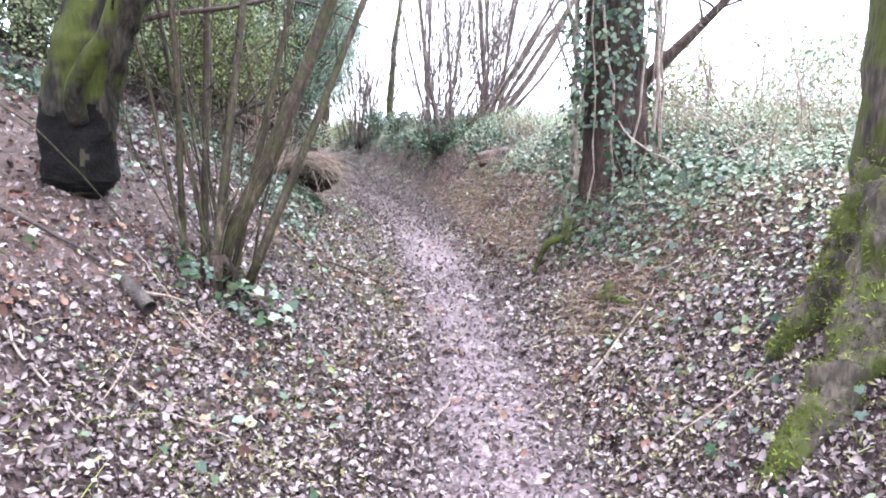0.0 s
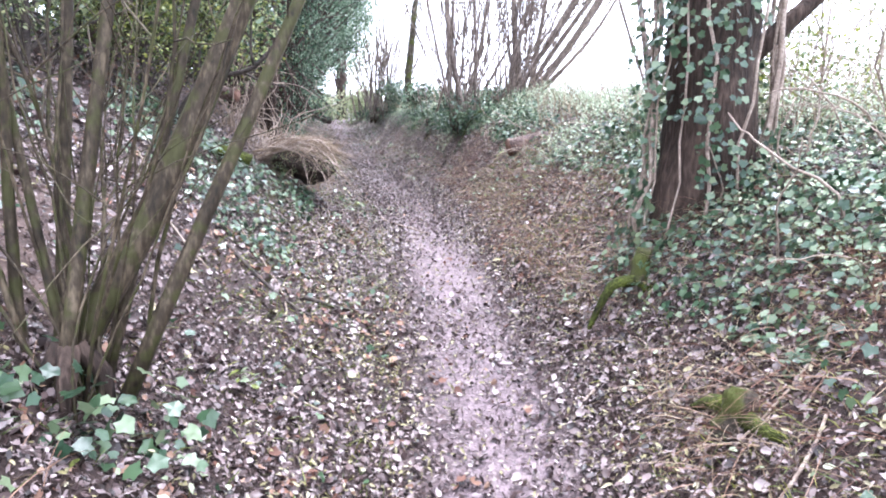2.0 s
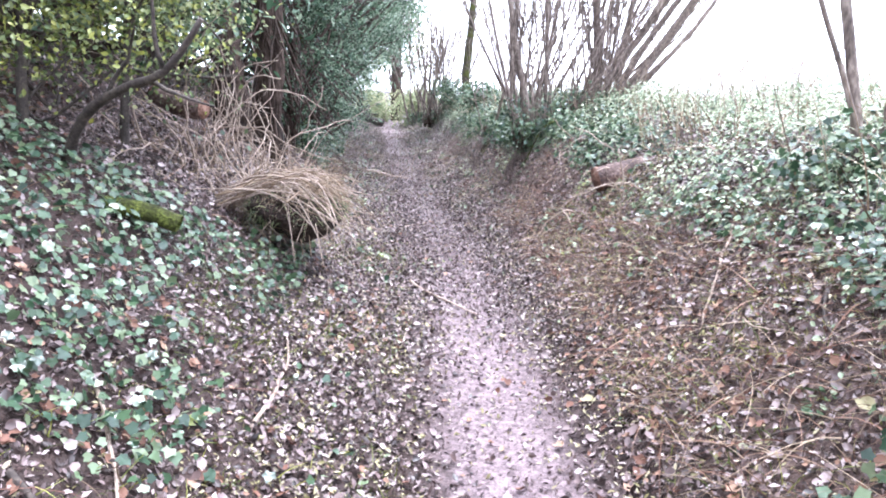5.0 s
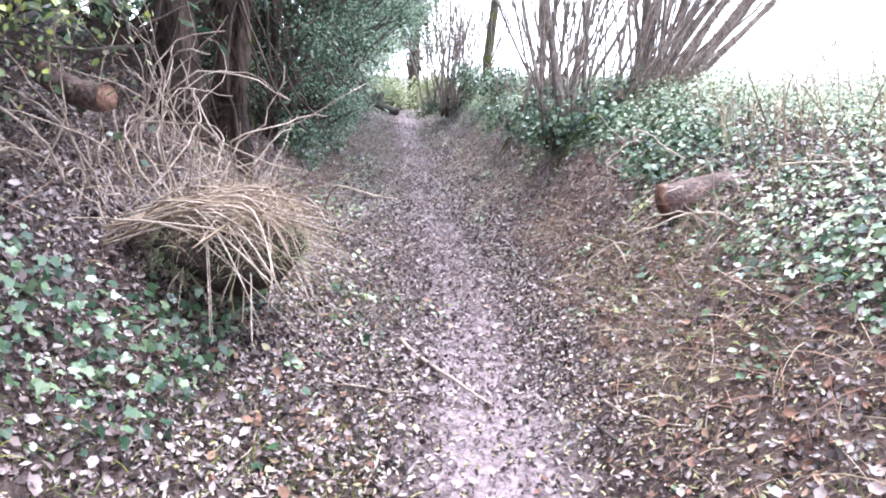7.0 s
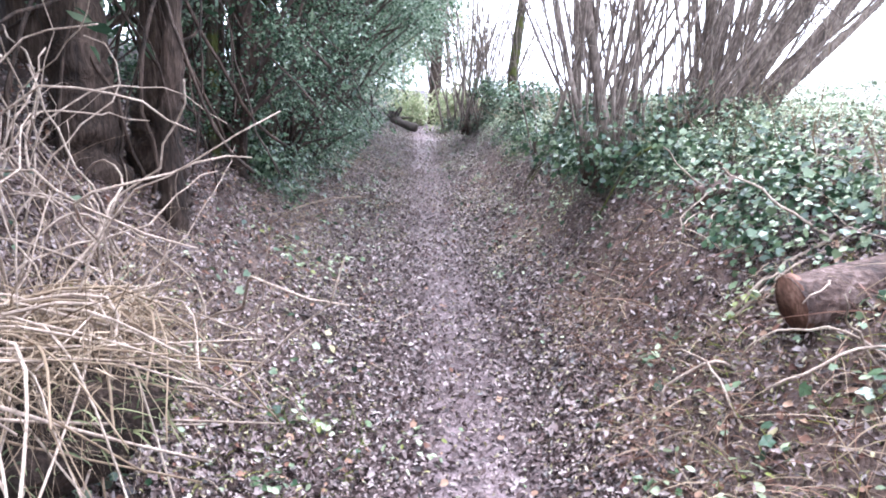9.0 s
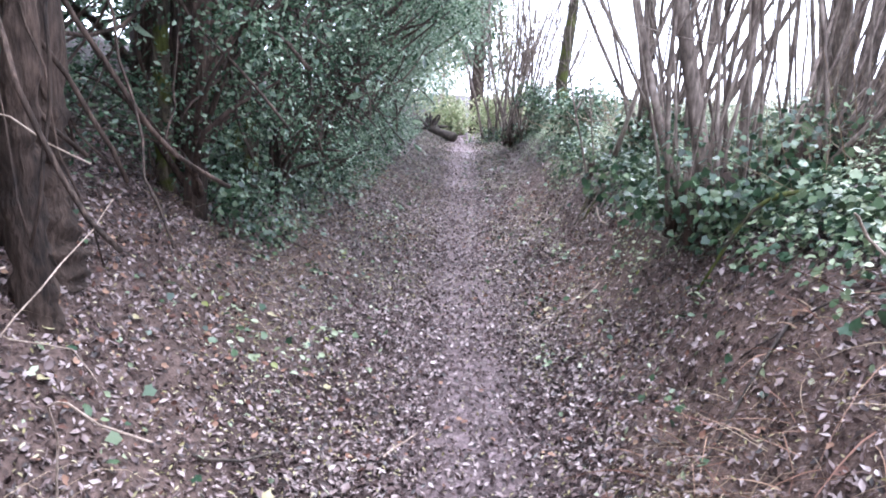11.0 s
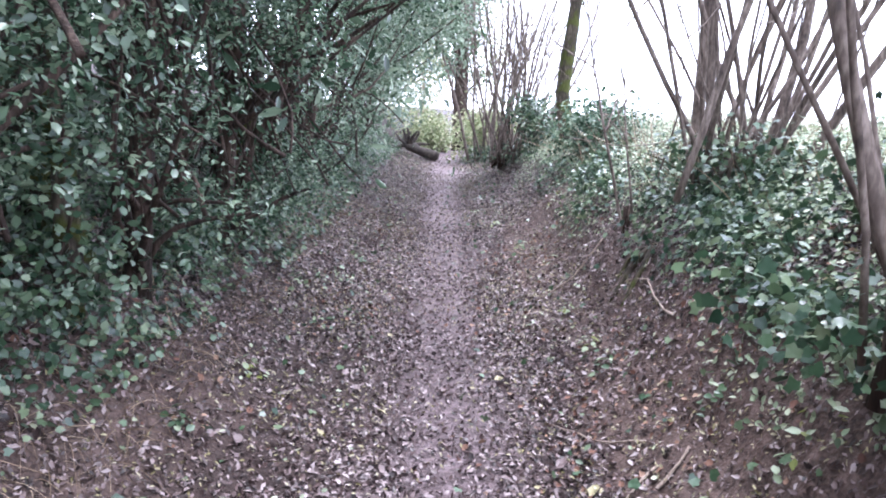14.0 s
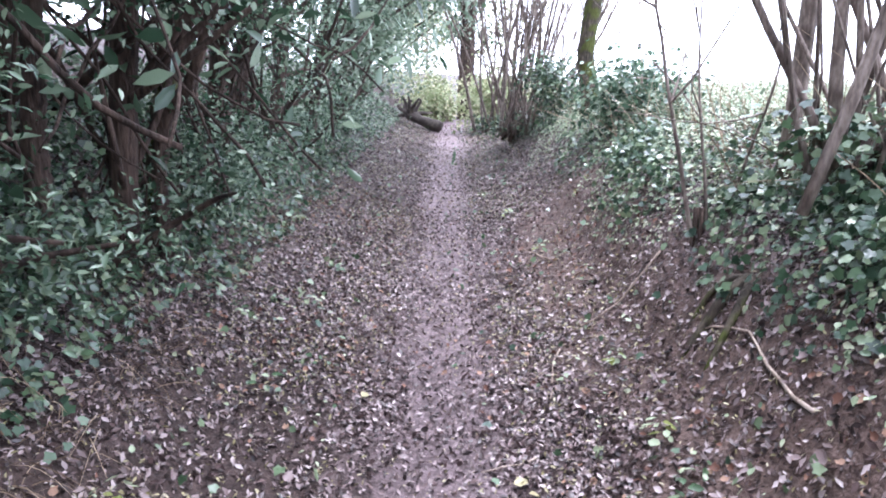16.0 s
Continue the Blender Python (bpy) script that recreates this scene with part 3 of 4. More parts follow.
def crown_leaves(rng, clumps, per, spread, size, outward=None, up=0.6):
    P, N = [], []
    for c in clumps:
        c = np.array(c)
        p = c + rng.normal(size=(per, 3)) * spread * np.array([1, 1, 0.75])
        n = rng.normal(size=(per, 3)) * 0.55 + (p - c) / spread * 0.35
        n[:, 2] += up
        if outward is not None:
            n += np.array(outward) * 0.4
        P.append(p), N.append(n)
    P, N = np.concatenate(P), np.concatenate(N)
    return P, N, rng.uniform(size[0], size[1], len(P))


def y_gap(c):
    """The open shelf of bank in front of the bare trunks, where no foliage hangs."""
    return c[0] > -2.9 and 9.0 < c[1] < 10.9 and c[2] < 2.9


def evergreen(name, base, height, reach, label, mat, seed, clumps=40, per=110, size=(0.04, 0.075), trunk=0.07, lean=(0, 0), shape=OVAL, spread=0.2, low=0.1, group="", category="holly bush", limb_mat=BARK, hang=0.0):
    """Trunk, limbs and a loose crown of leaf clumps with gaps; lean: how far the crown's top shifts."""
    rng = np.random.default_rng(seed)
    b = Vector(base)
    t = thing(name, base, label, category, group)
    top = b + Vector((lean[0], lean[1], height))
    mid = b + Vector((lean[0] * 0.3, lean[1] * 0.3, height * 0.5))
    line = curve([b - Vector((0, 0, 0.15)), mid, top], 12)
    part("trunk", Geo().tube(line, taper(trunk, trunk * 0.3, len(line)), 9, 0.15), limb_mat, t)
    centres = []
    while len(centres) < clumps:
        u = low + (1 - low) * rng.random()
        a = rng.uniform(0, 2 * math.pi)
        k = math.sqrt(rng.random()) * (0.65 + 0.5 * math.sin(math.pi * min(1, u * 0.9 + 0.1)))
        c = (b.x + lean[0] * u + reach[0] * k * math.cos(a), b.y + lean[1] * u + reach[1] * k * math.sin(a), b.z + height * u)
        if c[2] < ground_z(c[0], c[1]) + 0.1 or (y_gap(c)) or (abs(c[0] - path_x(c[1])) < 0.75 - hang and c[2] < path_z(c[1]) + 2.1):
            continue
        if 0.5 + noise.noise((c[0] * 1.7, c[1] * 1.7, c[2] * 1.7)) < 0.5:
            continue
        centres.append(c)
    for c in centres[::3]:
        root = line[min(len(line) - 1, max(1, int((c[2] - b.z) / height * 0.6 * len(line))))]
        m = (Vector(c) + root) / 2 + Vector(rng.normal(size=3)) * 0.12
        part("limb", Geo().tube(curve([root, m, c], 6), taper(trunk * 0.34, 0.006, 7), 5, 0.1, cap=False), limb_mat, t)
    P, N, S = crown_leaves(rng, centres, per, spread, size)
    part("crown", leaf_mesh("crown", shape, P, N, S, mat, rng), None, t)
    return t


# mossy leaning tree, black below a ragged height
def leaning_tree():
    t = thing("tree", (-1.83, 3.32, 1.2), "mossy bent tree trunk with black foot on the bank", "tree")
    line = curve([(-1.83, 3.3, 1.25), (-1.82, 3.3, 1.36), (-1.81, 3.3, 1.52), (-1.78, 3.3, 1.74), (-1.68, 3.32, 2.1), (-1.5, 3.4, 2.6), (-1.45, 3.6, 3.6), (-1.6, 3.9, 5.2), (-1.6, 4.2, 7.2)], 200)
    rad = [min(0.175, 0.178 * math.sqrt(max(0.02, min(1.0, (p.z - 1.25) / 0.14)))) - 0.016 * max(0, min(5, p.z - 1.7)) for p in line]
    whole = Geo().tube(line, rad, 60, 0.13)
    foot, upper = Geo(), Geo()
    foot.v, upper.v = whole.v, whole.v
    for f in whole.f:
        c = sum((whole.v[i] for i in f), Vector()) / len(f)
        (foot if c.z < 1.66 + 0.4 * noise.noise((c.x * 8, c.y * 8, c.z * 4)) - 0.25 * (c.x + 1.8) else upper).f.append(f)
    part("foot", foot, BLACK_WOOD, t, "black foot of the trunk")
    part("trunk", upper, OLD_BARK, t)
    limb = curve([(-1.72, 3.16, 1.66), (-1.7, 3.1, 1.78), (-1.6, 3.06, 1.93), (-1.51, 3.05, 2.04), (-1.44, 3.06, 2.25), (-1.3, 3.2, 2.9), (-1.0, 3.6, 4.0)], 18)
    part("limb", Geo().tube(limb, taper(0.05, 0.02, len(limb)), 9, 0.15), OLD_BARK, t)
    tw = Geo()
    rng = np.random.default_rng(3)
    twigs_from(tw, line, rng, 16, 1.4, 0.018, 0.03, 0.5)
    twigs_from(tw, limb, rng, 10, 0.7, 0.008, 0.03, 0.6)
    tagged(part("twig_spray", tw, BARK, t), kind="stuff")


leaning_tree()


# hazel beside the path's start
def near_hazel():
    rng = np.random.default_rng(11)
    stems = [(-0.1, 0.0, 0.5, 0.3, 4.2, 0.052, 0.03), (0.13, 0.05, 0.42, 0.3, 4.0, 0.028, 0.03), (-0.03, 0.05, -0.14, 0.05, 3.6, 0.016, 0.04), (-0.1, 0.0, -0.22, 0.0, 3.4, 0.012, 0.05),
             (-0.02, -0.06, 0.14, 0.12, 4.0, 0.026, 0.03), (-0.1, 0.08, 0.06, 0.2, 4.2, 0.024, 0.03), (0.03, 0.1, 0.2, 0.3, 4.0, 0.022, 0.03), (-0.16, 0.02, 0.0, 0.1, 3.8, 0.02, 0.04)]
    stems += [(rng.normal() * 0.1 - 0.03, rng.normal() * 0.08, rng.uniform(-0.4, 0.42), rng.normal() * 0.2 + 0.16, rng.uniform(1.2, 3.4), rng.uniform(0.004, 0.01), 0.08) for _ in range(19)]
    coppice("hazel", on_ground(-1.2, 3.42), stems, "many-stemmed hazel with mossy olive-brown stems", mat=HAZEL, twig_mat=HAZEL, seed=5, category="hazel shrub", twig=(8, 0.55, 0.005), stool=0.12)
    P, N, S = crown_leaves(rng, [on_ground(-1.1, 3.25, 0.08), on_ground(-1.3, 3.2, 0.07), on_ground(-0.95, 3.4, 0.06)], 45, 0.09, (0.035, 0.07), up=0.9)
    tagged(new("ivy_clump", leaf_mesh("ivy_clump", LOBED, P, N, S, IVY, rng)), "green ivy clump at the foot of the hazel", "ivy", kind="stuff")


near_hazel()


# thick ivy-clad oak on the bank
def ivy_oak():
    rng = np.random.default_rng(21)
    c = Vector((1.42, 5.5, 0.0))
    t = thing("oak_tree", (1.42, 5.5, 1.05), "thick oak trunk wrapped in ivy and hanging vines", "tree")
    line = curve([(1.42, 5.5, 0.75), (1.43, 5.5, 1.2), (1.42, 5.5, 1.9), (1.38, 5.52, 2.8), (1.45, 5.6, 4.2), (1.3, 5.8, 6.5), (1.5, 6.0, 9.0)], 30)
    rad = [0.4 - 0.03 * i if i < 4 else 0.29 - 0.006 * (i - 4) for i in range(len(line))]
    part("trunk", Geo().tube(line, rad, 22, 0.13), BARK, t, "dark ridged bark")
    for pts, r in (([(1.62, 5.5, 2.05), (1.85, 5.5, 2.28), (2.1, 5.52, 2.52), (2.5, 5.6, 2.95), (3.3, 5.8, 3.9)], 0.06), ([(1.3, 5.6, 3.6), (0.9, 5.9, 4.4), (0.5, 6.2, 5.6)], 0.09), ([(1.45, 5.7, 4.4), (2.1, 6.0, 5.4), (2.5, 6.6, 6.9)], 0.1)):
        k = curve(pts, 12)
        limb = part("limb", Geo().tube(k, taper(r, r * 0.3, len(k)), 9, 0.15), BARK, t)
        tw = Geo()
        twigs_from(tw, k, rng, 14, 1.0, 0.012, 0.03, 0.45)
        tagged(part("twig_spray", tw, BARK, limb), kind="stuff")
    for i in range(13):
        a = rng.uniform(-3.4, 0.4)
        g = []
        z = 0.9
        while z < 4.4:
            a += rng.normal() * 0.07
            r = 0.32 + 0.05 * rng.random() + (0.05 if z < 1.3 else 0)
            g.append((c.x + r * math.cos(a), c.y + r * math.sin(a), z))
            z += 0.22
        part("vine", Geo().tube(g, rng.uniform(0.006, 0.017), 5, 0.15), TWIG, t, "pale woody ivy stem")
    P, N = [], []
    while len(P) < 3600:
        a, z = rng.uniform(-math.pi, math.pi), rng.uniform(0.95, 5.2)
        if 1.3 * noise.noise((math.cos(a) * 1.3, math.sin(a) * 1.3, z * 1.1)) + 0.5 * (0.25 - 0.5 * math.cos(a + 0.2)) < (0.1 if z > 1.9 else -0.12):
            continue
        r = 0.33 + rng.random() ** 2 * 0.16 + (0.06 if z < 1.4 else 0)
        P.append((c.x + r * math.cos(a), c.y + r * math.sin(a), z))
        N.append((math.cos(a) + rng.normal() * 0.5, math.sin(a) + rng.normal() * 0.5, 0.4 + rng.normal() * 0.4))
    part("ivy", leaf_mesh("ivy", LOBED, P, N, rng.uniform(0.024, 0.056, len(P)), IVY, rng), None, t, "glossy dark green ivy leaves")


ivy_oak()


def moss_tufts(geo, parent, count, seed, length=(0.008, 0.024)):
    """Short upright moss over the upper sides of a tube, in cushions with gaps."""
    rng = np.random.default_rng(seed)
    P, W = [], []
    while len(P) < count:
        f = geo.f[rng.integers(len(geo.f))]
        if len(f) != 4:
            continue
        a, b, c, d = (geo.v[i] for i in f)
        n = (b - a).cross(d - a).normalized()
        u, v = rng.random(2)
        q = a.lerp(b, u).lerp(d.lerp(c, u), v)
        if noise.noise(q * 9) + 0.35 * n.z < -0.12:
            continue
        P.append(q)
        W.append(n + Vector(rng.normal(size=3)) * 0.5)
    part("moss", blade_mesh("moss", P, W, rng.uniform(*length, count), rng.uniform(0.003, 0.008, count), MOSS_TUFT, rng, 0.15, 2), None, parent, "tufts of bright yellow-green moss")


# mossy tree with buttress roots at the very start
def rooted_tree():
    t = thing("tree", (1.82, 2.42, 0.9), "old tree with bright moss over its buttress roots", "tree")
    line = curve([(1.8, 2.42, 0.55), (1.8, 2.42, 1.0), (1.79, 2.42, 1.6), (1.78, 2.42, 2.4), (1.85, 2.5, 4.5), (1.8, 2.6, 8.0)], 26)
    rad = [0.42, 0.4, 0.37, 0.34, 0.315, 0.295] + [0.28 - 0.006 * i for i in range(len(line) - 6)]
    part("trunk", Geo().tube(line, rad, 20, 0.14), BARK_MOSSY, t)
    for i, (pts, r) in enumerate((([(1.66, 2.36, 1.5), (1.52, 2.34, 1.22), (1.4, 2.36, 0.98), (1.26, 2.4, 0.72)], 0.13), ([(1.64, 2.24, 1.42), (1.46, 2.12, 1.02), (1.26, 2.0, 0.76), (1.03, 1.9, 0.5)], 0.15),
                                  ([(1.7, 2.16, 1.3), (1.56, 1.94, 0.96), (1.4, 1.7, 0.74), (1.3, 1.5, 0.56)], 0.17), ([(1.9, 2.7, 1.1), (1.8, 3.0, 1.05), (1.75, 3.3, 0.98)], 0.1))):
        k = curve(pts, 30)
        g = Geo().tube(k, [taper(r, r * 0.35, len(k))[j] * (1 + 0.16 * noise.noise((j * 0.5, i * 3.1, 0.7))) for j in range(len(k))], 28, 0.5)
        root = part("root", g, BARK_MOSSY, t, "root covered in bright green moss")
        moss_tufts(g, root, 2600, 50 + i)
    rng = np.random.default_rng(2)
    tw = Geo()
    for pts in ([(1.8, 2.5, 4.2), (1.2, 3.0, 5.2), (0.6, 3.6, 6.4)], [(1.84, 2.5, 4.8), (2.6, 2.8, 6.0), (3.0, 3.4, 7.4)]):
        k = curve(pts, 12)
        tw.tube(k, taper(0.1, 0.03, len(k)), 8, 0.15)
        twigs_from(tw, k, rng, 14, 1.0, 0.014)
    tagged(part("twig_spray", tw, BARK, t), kind="stuff")


rooted_tree()


# coppices along the field edge
def field_coppices():
    r = np.random.default_rng(31)
    big = fan(r, 54, 0.2, (0.36, 0.05), 0.32, (2.0, 5.5), (0.004, 0.014), 0.09)
    big += [(0.24, 0.1, 1.0, 0.15, 4.8, 0.07, 0.04), (0.3, 0.0, 0.85, 0.0, 4.8, 0.045, 0.05), (0.2, 0.2, 0.72, 0.3, 5, 0.05, 0.05), (0.05, 0.1, 0.55, 0.1, 5, 0.04, 0.05), (0.1, -0.1, 0.5, -0.1, 4.6, 0.04, 0.05), (0.3, 0.25, 1.25, 0.2, 4.4, 0.035, 0.05)]
    left = fan(r, 26, 0.13, (-0.02, 0.05), 0.15, (2.5, 5.5), (0.006, 0.015), 0.05) + [(0.0, -0.05, -0.3, 0.1, 4.8, 0.046, 0.05), (-0.12, 0, -0.28, 0.1, 4.6, 0.024, 0.05), (0.1, 0.05, 0.05, 0.1, 5, 0.026, 0.04)]
    coppice("coppiced_tree", on_ground(0.02, 11.85, 0.04), left, "tight clump of bare stems round a pale bent trunk", "coppices along the field edge", seed=38, twig=(8, 0.7, 0.005), stool=0.24)
    coppice("coppiced_tree", on_ground(0.55, 12.0, 0.06), big, "wide fan of bare grey-brown stems leaning over the field", "coppices along the field edge", seed=32, twig=(14, 0.9, 0.005), stool=0.26)
    mid = [(0.05, 0.0, -0.1, 0.05, 6, 0.06, 0.04), (0.2, 0.15, 0.1, 0.1, 6, 0.04, 0.03)] + fan(r, 22, 0.1, (0.05, 0.05), 0.13, (3.5, 5.5), (0.007, 0.022), 0.03)
    coppice("coppiced_tree", on_ground(0.85, 13.0, 0.02), mid, "upright cluster of thick and thin bare coppice stems", "coppices along the field edge", seed=33, twig=(5, 0.7, 0.005), stool=0.2)
    back = fan(r, 30, 0.19, (0.14, 0.05), 0.25, (3, 6), (0.006, 0.022), 0.06) + [(0.15, 0.1, 0.3, 0.1, 6, 0.032, 0.05), (-0.1, 0, -0.14, 0, 6, 0.028, 0.05), (0.3, 0, 0.7, 0.1, 5, 0.03, 0.06)]
    coppice("coppiced_tree", on_ground(-0.18, 14.35, 0.06), back, "spreading bare coppice with ivy round its foot", "coppices along the field edge", seed=34, twig=(7, 0.8, 0.006), stool=0.22)
    far = fan(r, 52, 0.33, (0.12, 0.0), 0.28, (2.2, 5.5), (0.012, 0.03), 0.06)
    coppice("coppiced_tree", on_ground(-2.55, 21.7, 0.02), far, "dense bushy coppice of thin brown stems", "coppices along the field edge", seed=35, twig=(7, 0.9, 0.008), stool=0.35)
    coppice("sapling", on_ground(-0.33, 14.95), [(0, 0, 0.02, 0, 6, 0.045, 0.02)], "slender straight sapling beside the coppice", seed=36, category="sapling", stool=0.04)
    coppice("sapling", on_ground(-0.75, 14.6), [(0, 0, -0.3, 0, 1.7, 0.012, 0.05), (0.05, 0, -0.1, 0, 1.5, 0.009, 0.05), (0.1, 0.1, 0.2, 0, 1.6, 0.009, 0.06)], "thin bare saplings growing from the bank", seed=37, category="sapling", stool=0.03)
    coppice("sapling", on_ground(1.63, 7.4), [(0, 0, -0.15, 0.05, 4.2, 0.03, 0.05), (0.06, 0, -0.2, 0, 3.6, 0.016, 0.06), (0.1, 0.05, 0.1, 0, 3.2, 0.012, 0.06)], "bare ivy-flecked sapling behind the ivy-clad oak", seed=39, category="sapling", twig=(16, 0.6, 0.005), stool=0.16)
    t = thing("tree", on_ground(-1.48, 19.6), "slim curved grey tree standing at the field edge", "tree")
    b = Vector(on_ground(-1.48, 19.6))
    k = curve([b + Vector(q) for q in ((0.08, 0, -0.15), (0.0, 0, 0.35), (-0.08, 0, 0.8), (0.0, 0, 1.6), (0.08, 0, 2.6), (0.3, 0.2, 4.2), (0.3, 0.4, 7))], 20)
    part("trunk", Geo().tube(k, taper(0.125, 0.05, len(k)), 10, 0.12), BARK_MOSSY, t)
    tw = Geo()
    twigs_from(tw, k, r, 14, 1.3, 0.014, 0.04, 0.55)
    tagged(part("twig_spray", tw, STEM, t), kind="stuff")


field_coppices()


# ivy heaped along the lip of the field bank
def lip_ivy():
    rng = np.random.default_rng(47)
    clumps = []
    for _ in range(95):
        y = rng.uniform(9.6, 17.5)
        s = 1.28 + 0.12 * math.sin(y * 1.9) + abs(rng.normal()) * 0.28
        clumps.append(on_ground(path_x(y) + s, y, rng.uniform(0.0, 0.15) * min(1.0, (s - 1.05) * 2.5)))
    P, N, S = crown_leaves(rng, clumps, 100, 0.085, (0.018, 0.046), up=0.6)
    tagged(new("ivy_bank", leaf_mesh("ivy_bank", LOBED, P, N, S, IVY, rng)), "glossy green ivy heaped along the bank's lip", "ivy", kind="stuff")


lip_ivy()


# low growth hanging down the bank under the hollies
def hem_growth():
    rng = np.random.default_rng(53)
    for mat, shape, count, label in ((HOLLY, OVAL, 110, "low glossy holly growth hanging over the shaded bank"), (IVY, LOBED, 80, "dark ivy trailing down the shaded bank")):
        clumps = []
        while len(clumps) < count:
            y = rng.uniform(11.6, 22)
            a = 1.45 + 0.2 * noise.noise((0.0, y * 1.3, 6.0)) + abs(rng.normal()) * 0.3
            if noise.noise((a, y * 1.1, 3.0)) < -0.15:
                continue
            clumps.append(on_ground(path_x(y) - a, y, rng.uniform(0.02, 0.6) * min(1.0, (a - 1.1) * 1.6)))
        P, N, S = crown_leaves(rng, clumps, 90, 0.11, (0.018, 0.046), (0.5, -0.4, 0), up=0.5)
        tagged(new("undergrowth", leaf_mesh("undergrowth", shape, P, N, S, mat, rng)), label, "undergrowth", kind="stuff")
    P, W = [], []
    for _ in range(1500):
        y = rng.uniform(10.8, 18)
        a = 1.15 + abs(rng.normal()) * 0.35
        P.append(on_ground(path_x(y) - a, y))
        W.append((0.6 + rng.normal() * 0.5, -0.3 + rng.normal() * 0.5, 0.5))
    tagged(new("dead_stalks", blade_mesh("dead_stalks", P, W, rng.uniform(0.1, 0.4, len(P)), rng.uniform(0.002, 0.005, len(P)), STRAW, rng, 0.7, 5)), "thin dry stalks hanging from the shaded bank", "dead stalks", kind="stuff")


hem_growth()


# evergreens over the left bank
def left_evergreens():
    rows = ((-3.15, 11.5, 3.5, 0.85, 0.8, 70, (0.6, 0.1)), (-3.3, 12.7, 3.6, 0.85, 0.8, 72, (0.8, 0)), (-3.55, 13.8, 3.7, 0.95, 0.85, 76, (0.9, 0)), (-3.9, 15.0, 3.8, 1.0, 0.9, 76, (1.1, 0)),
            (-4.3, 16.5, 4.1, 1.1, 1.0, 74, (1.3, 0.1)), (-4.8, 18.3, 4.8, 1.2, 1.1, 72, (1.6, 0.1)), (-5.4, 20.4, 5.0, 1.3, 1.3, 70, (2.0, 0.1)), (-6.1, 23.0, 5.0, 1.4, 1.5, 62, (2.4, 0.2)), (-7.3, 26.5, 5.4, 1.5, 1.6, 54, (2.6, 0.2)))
    # from the sixth bush on, the leaf colour is paled to stand for haze
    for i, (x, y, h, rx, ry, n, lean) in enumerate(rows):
        evergreen("holly_bush", on_ground(x + 0.25, y), h, (rx, ry), "dark glossy holly bush overhanging the bank" if i < 5 else "far evergreen bush overhanging the bank, leaves paled for haze", HOLLY if i < 5 else HAZED_LEAF, 40 + i, int(n * 1.55), 150 if y < 17 else 110, (0.018, 0.043) if y < 17 else (0.05, 0.085), 0.07, lean, SLIM if i % 3 == 1 else OVAL, 0.125 if y < 17 else 0.22, 0.09, "hollies on the bank")
    for i, (x, y, h) in enumerate(((-4.6, 11.5, 5.5), (-5.0, 14.5, 6), (-5.6, 17.5, 6), (-4.3, 9.6, 5), (-5.6, 7.4, 5), (-3.9, 10.6, 3.5), (-6.4, 4.6, 5), (-4.3, 12.9, 4.5), (-4.0, 13.9, 4), (-3.7, 9.0, 3.6), (-3.75, 8.2, 3), (-4.7, 5.6, 4.5), (-4.9, 3.9, 4.5), (-3.9, 6.4, 3.4))):
        evergreen("yew_tree", on_ground(x, y), h, (1.5, 1.5), "tall dark evergreen tree behind the hollies", HOLLY, 60 + i, 60, 62, (0.09, 0.15), 0.16, (0.2, 0), SLIM, 0.34, 0.1, "evergreens behind the bank", "evergreen tree")
    for i, (x, y, h, rx, n) in enumerate(((-2.65, 6.95, 1.4, 0.75, 44), (-2.9, 5.9, 1.6, 0.7, 40), (-3.5, 7.6, 2.0, 0.8, 36), (-2.45, 7.5, 1.5, 0.5, 26), (-2.75, 5.0, 1.3, 0.5, 22))):
        evergreen("bush", on_ground(x, y), h, (rx, 0.6), "dull olive green leafy bush on top of the bank", OLIVE if i == 0 else DULL, 70 + i, int(n * 1.5), 120, (0.018, 0.04), 0.03, (0.35, 0), OVAL, 0.19, 0.25, "bushes on the bank", "bush", DARK_TWIG)
    # bare trunks under the canopy
    poles = [([(-2.68, 10.2, 1.3), (-2.69, 10.2, 1.8), (-2.62, 10.2, 2.4), (-2.8, 10.5, 6)], 0.14, BARK, "brown bare trunk rooted in the bank"), ([(-2.74, 9.75, 1.4), (-2.8, 9.75, 2.0), (-2.84, 9.8, 3.0), (-2.9, 10, 6)], 0.15, BARK, "thick brown trunk with hanging roots"),
             ([(-2.42, 9.95, 1.2), (-2.45, 9.95, 1.8), (-2.4, 9.98, 2.6), (-2.6, 10.2, 5)], 0.06, BARK, "slim brown trunk with hanging roots"),
             ([(-3.1, 12.45, 1.2), (-3.3, 12.45, 1.9), (-3.35, 12.5, 2.7), (-3.3, 12.6, 6)], 0.1, BARK_MOSSY, "dark mossy trunk among the hollies"), ([(-3.98, 15.5, 1.3), (-3.85, 15.5, 1.95), (-3.69, 15.5, 2.17), (-3.5, 15.6, 3.2), (-3.4, 15.7, 6)], 0.09, BARK, "leaning brown trunk among the hollies")]
    poles += [([(x, y, 1.3), (x + 0.02, y, 1.9), (x + dx, y, 2.6), (x + dx * 2, y + 0.2, 5.5)], r, m, "slim brown pole standing among the hollies") for x, y, dx, r, m in ((-3.09, 11.5, 0.04, 0.05, BARK_MOSSY), (-3.2, 11.8, 0.03, 0.05, BARK), (-2.95, 12.2, -0.02, 0.045, BARK_MOSSY), (-3.3, 13.4, 0.1, 0.045, BARK), (-3.45, 14.3, 0.2, 0.05, BARK_MOSSY), (-3.2, 14.0, 0.35, 0.03, BARK))]
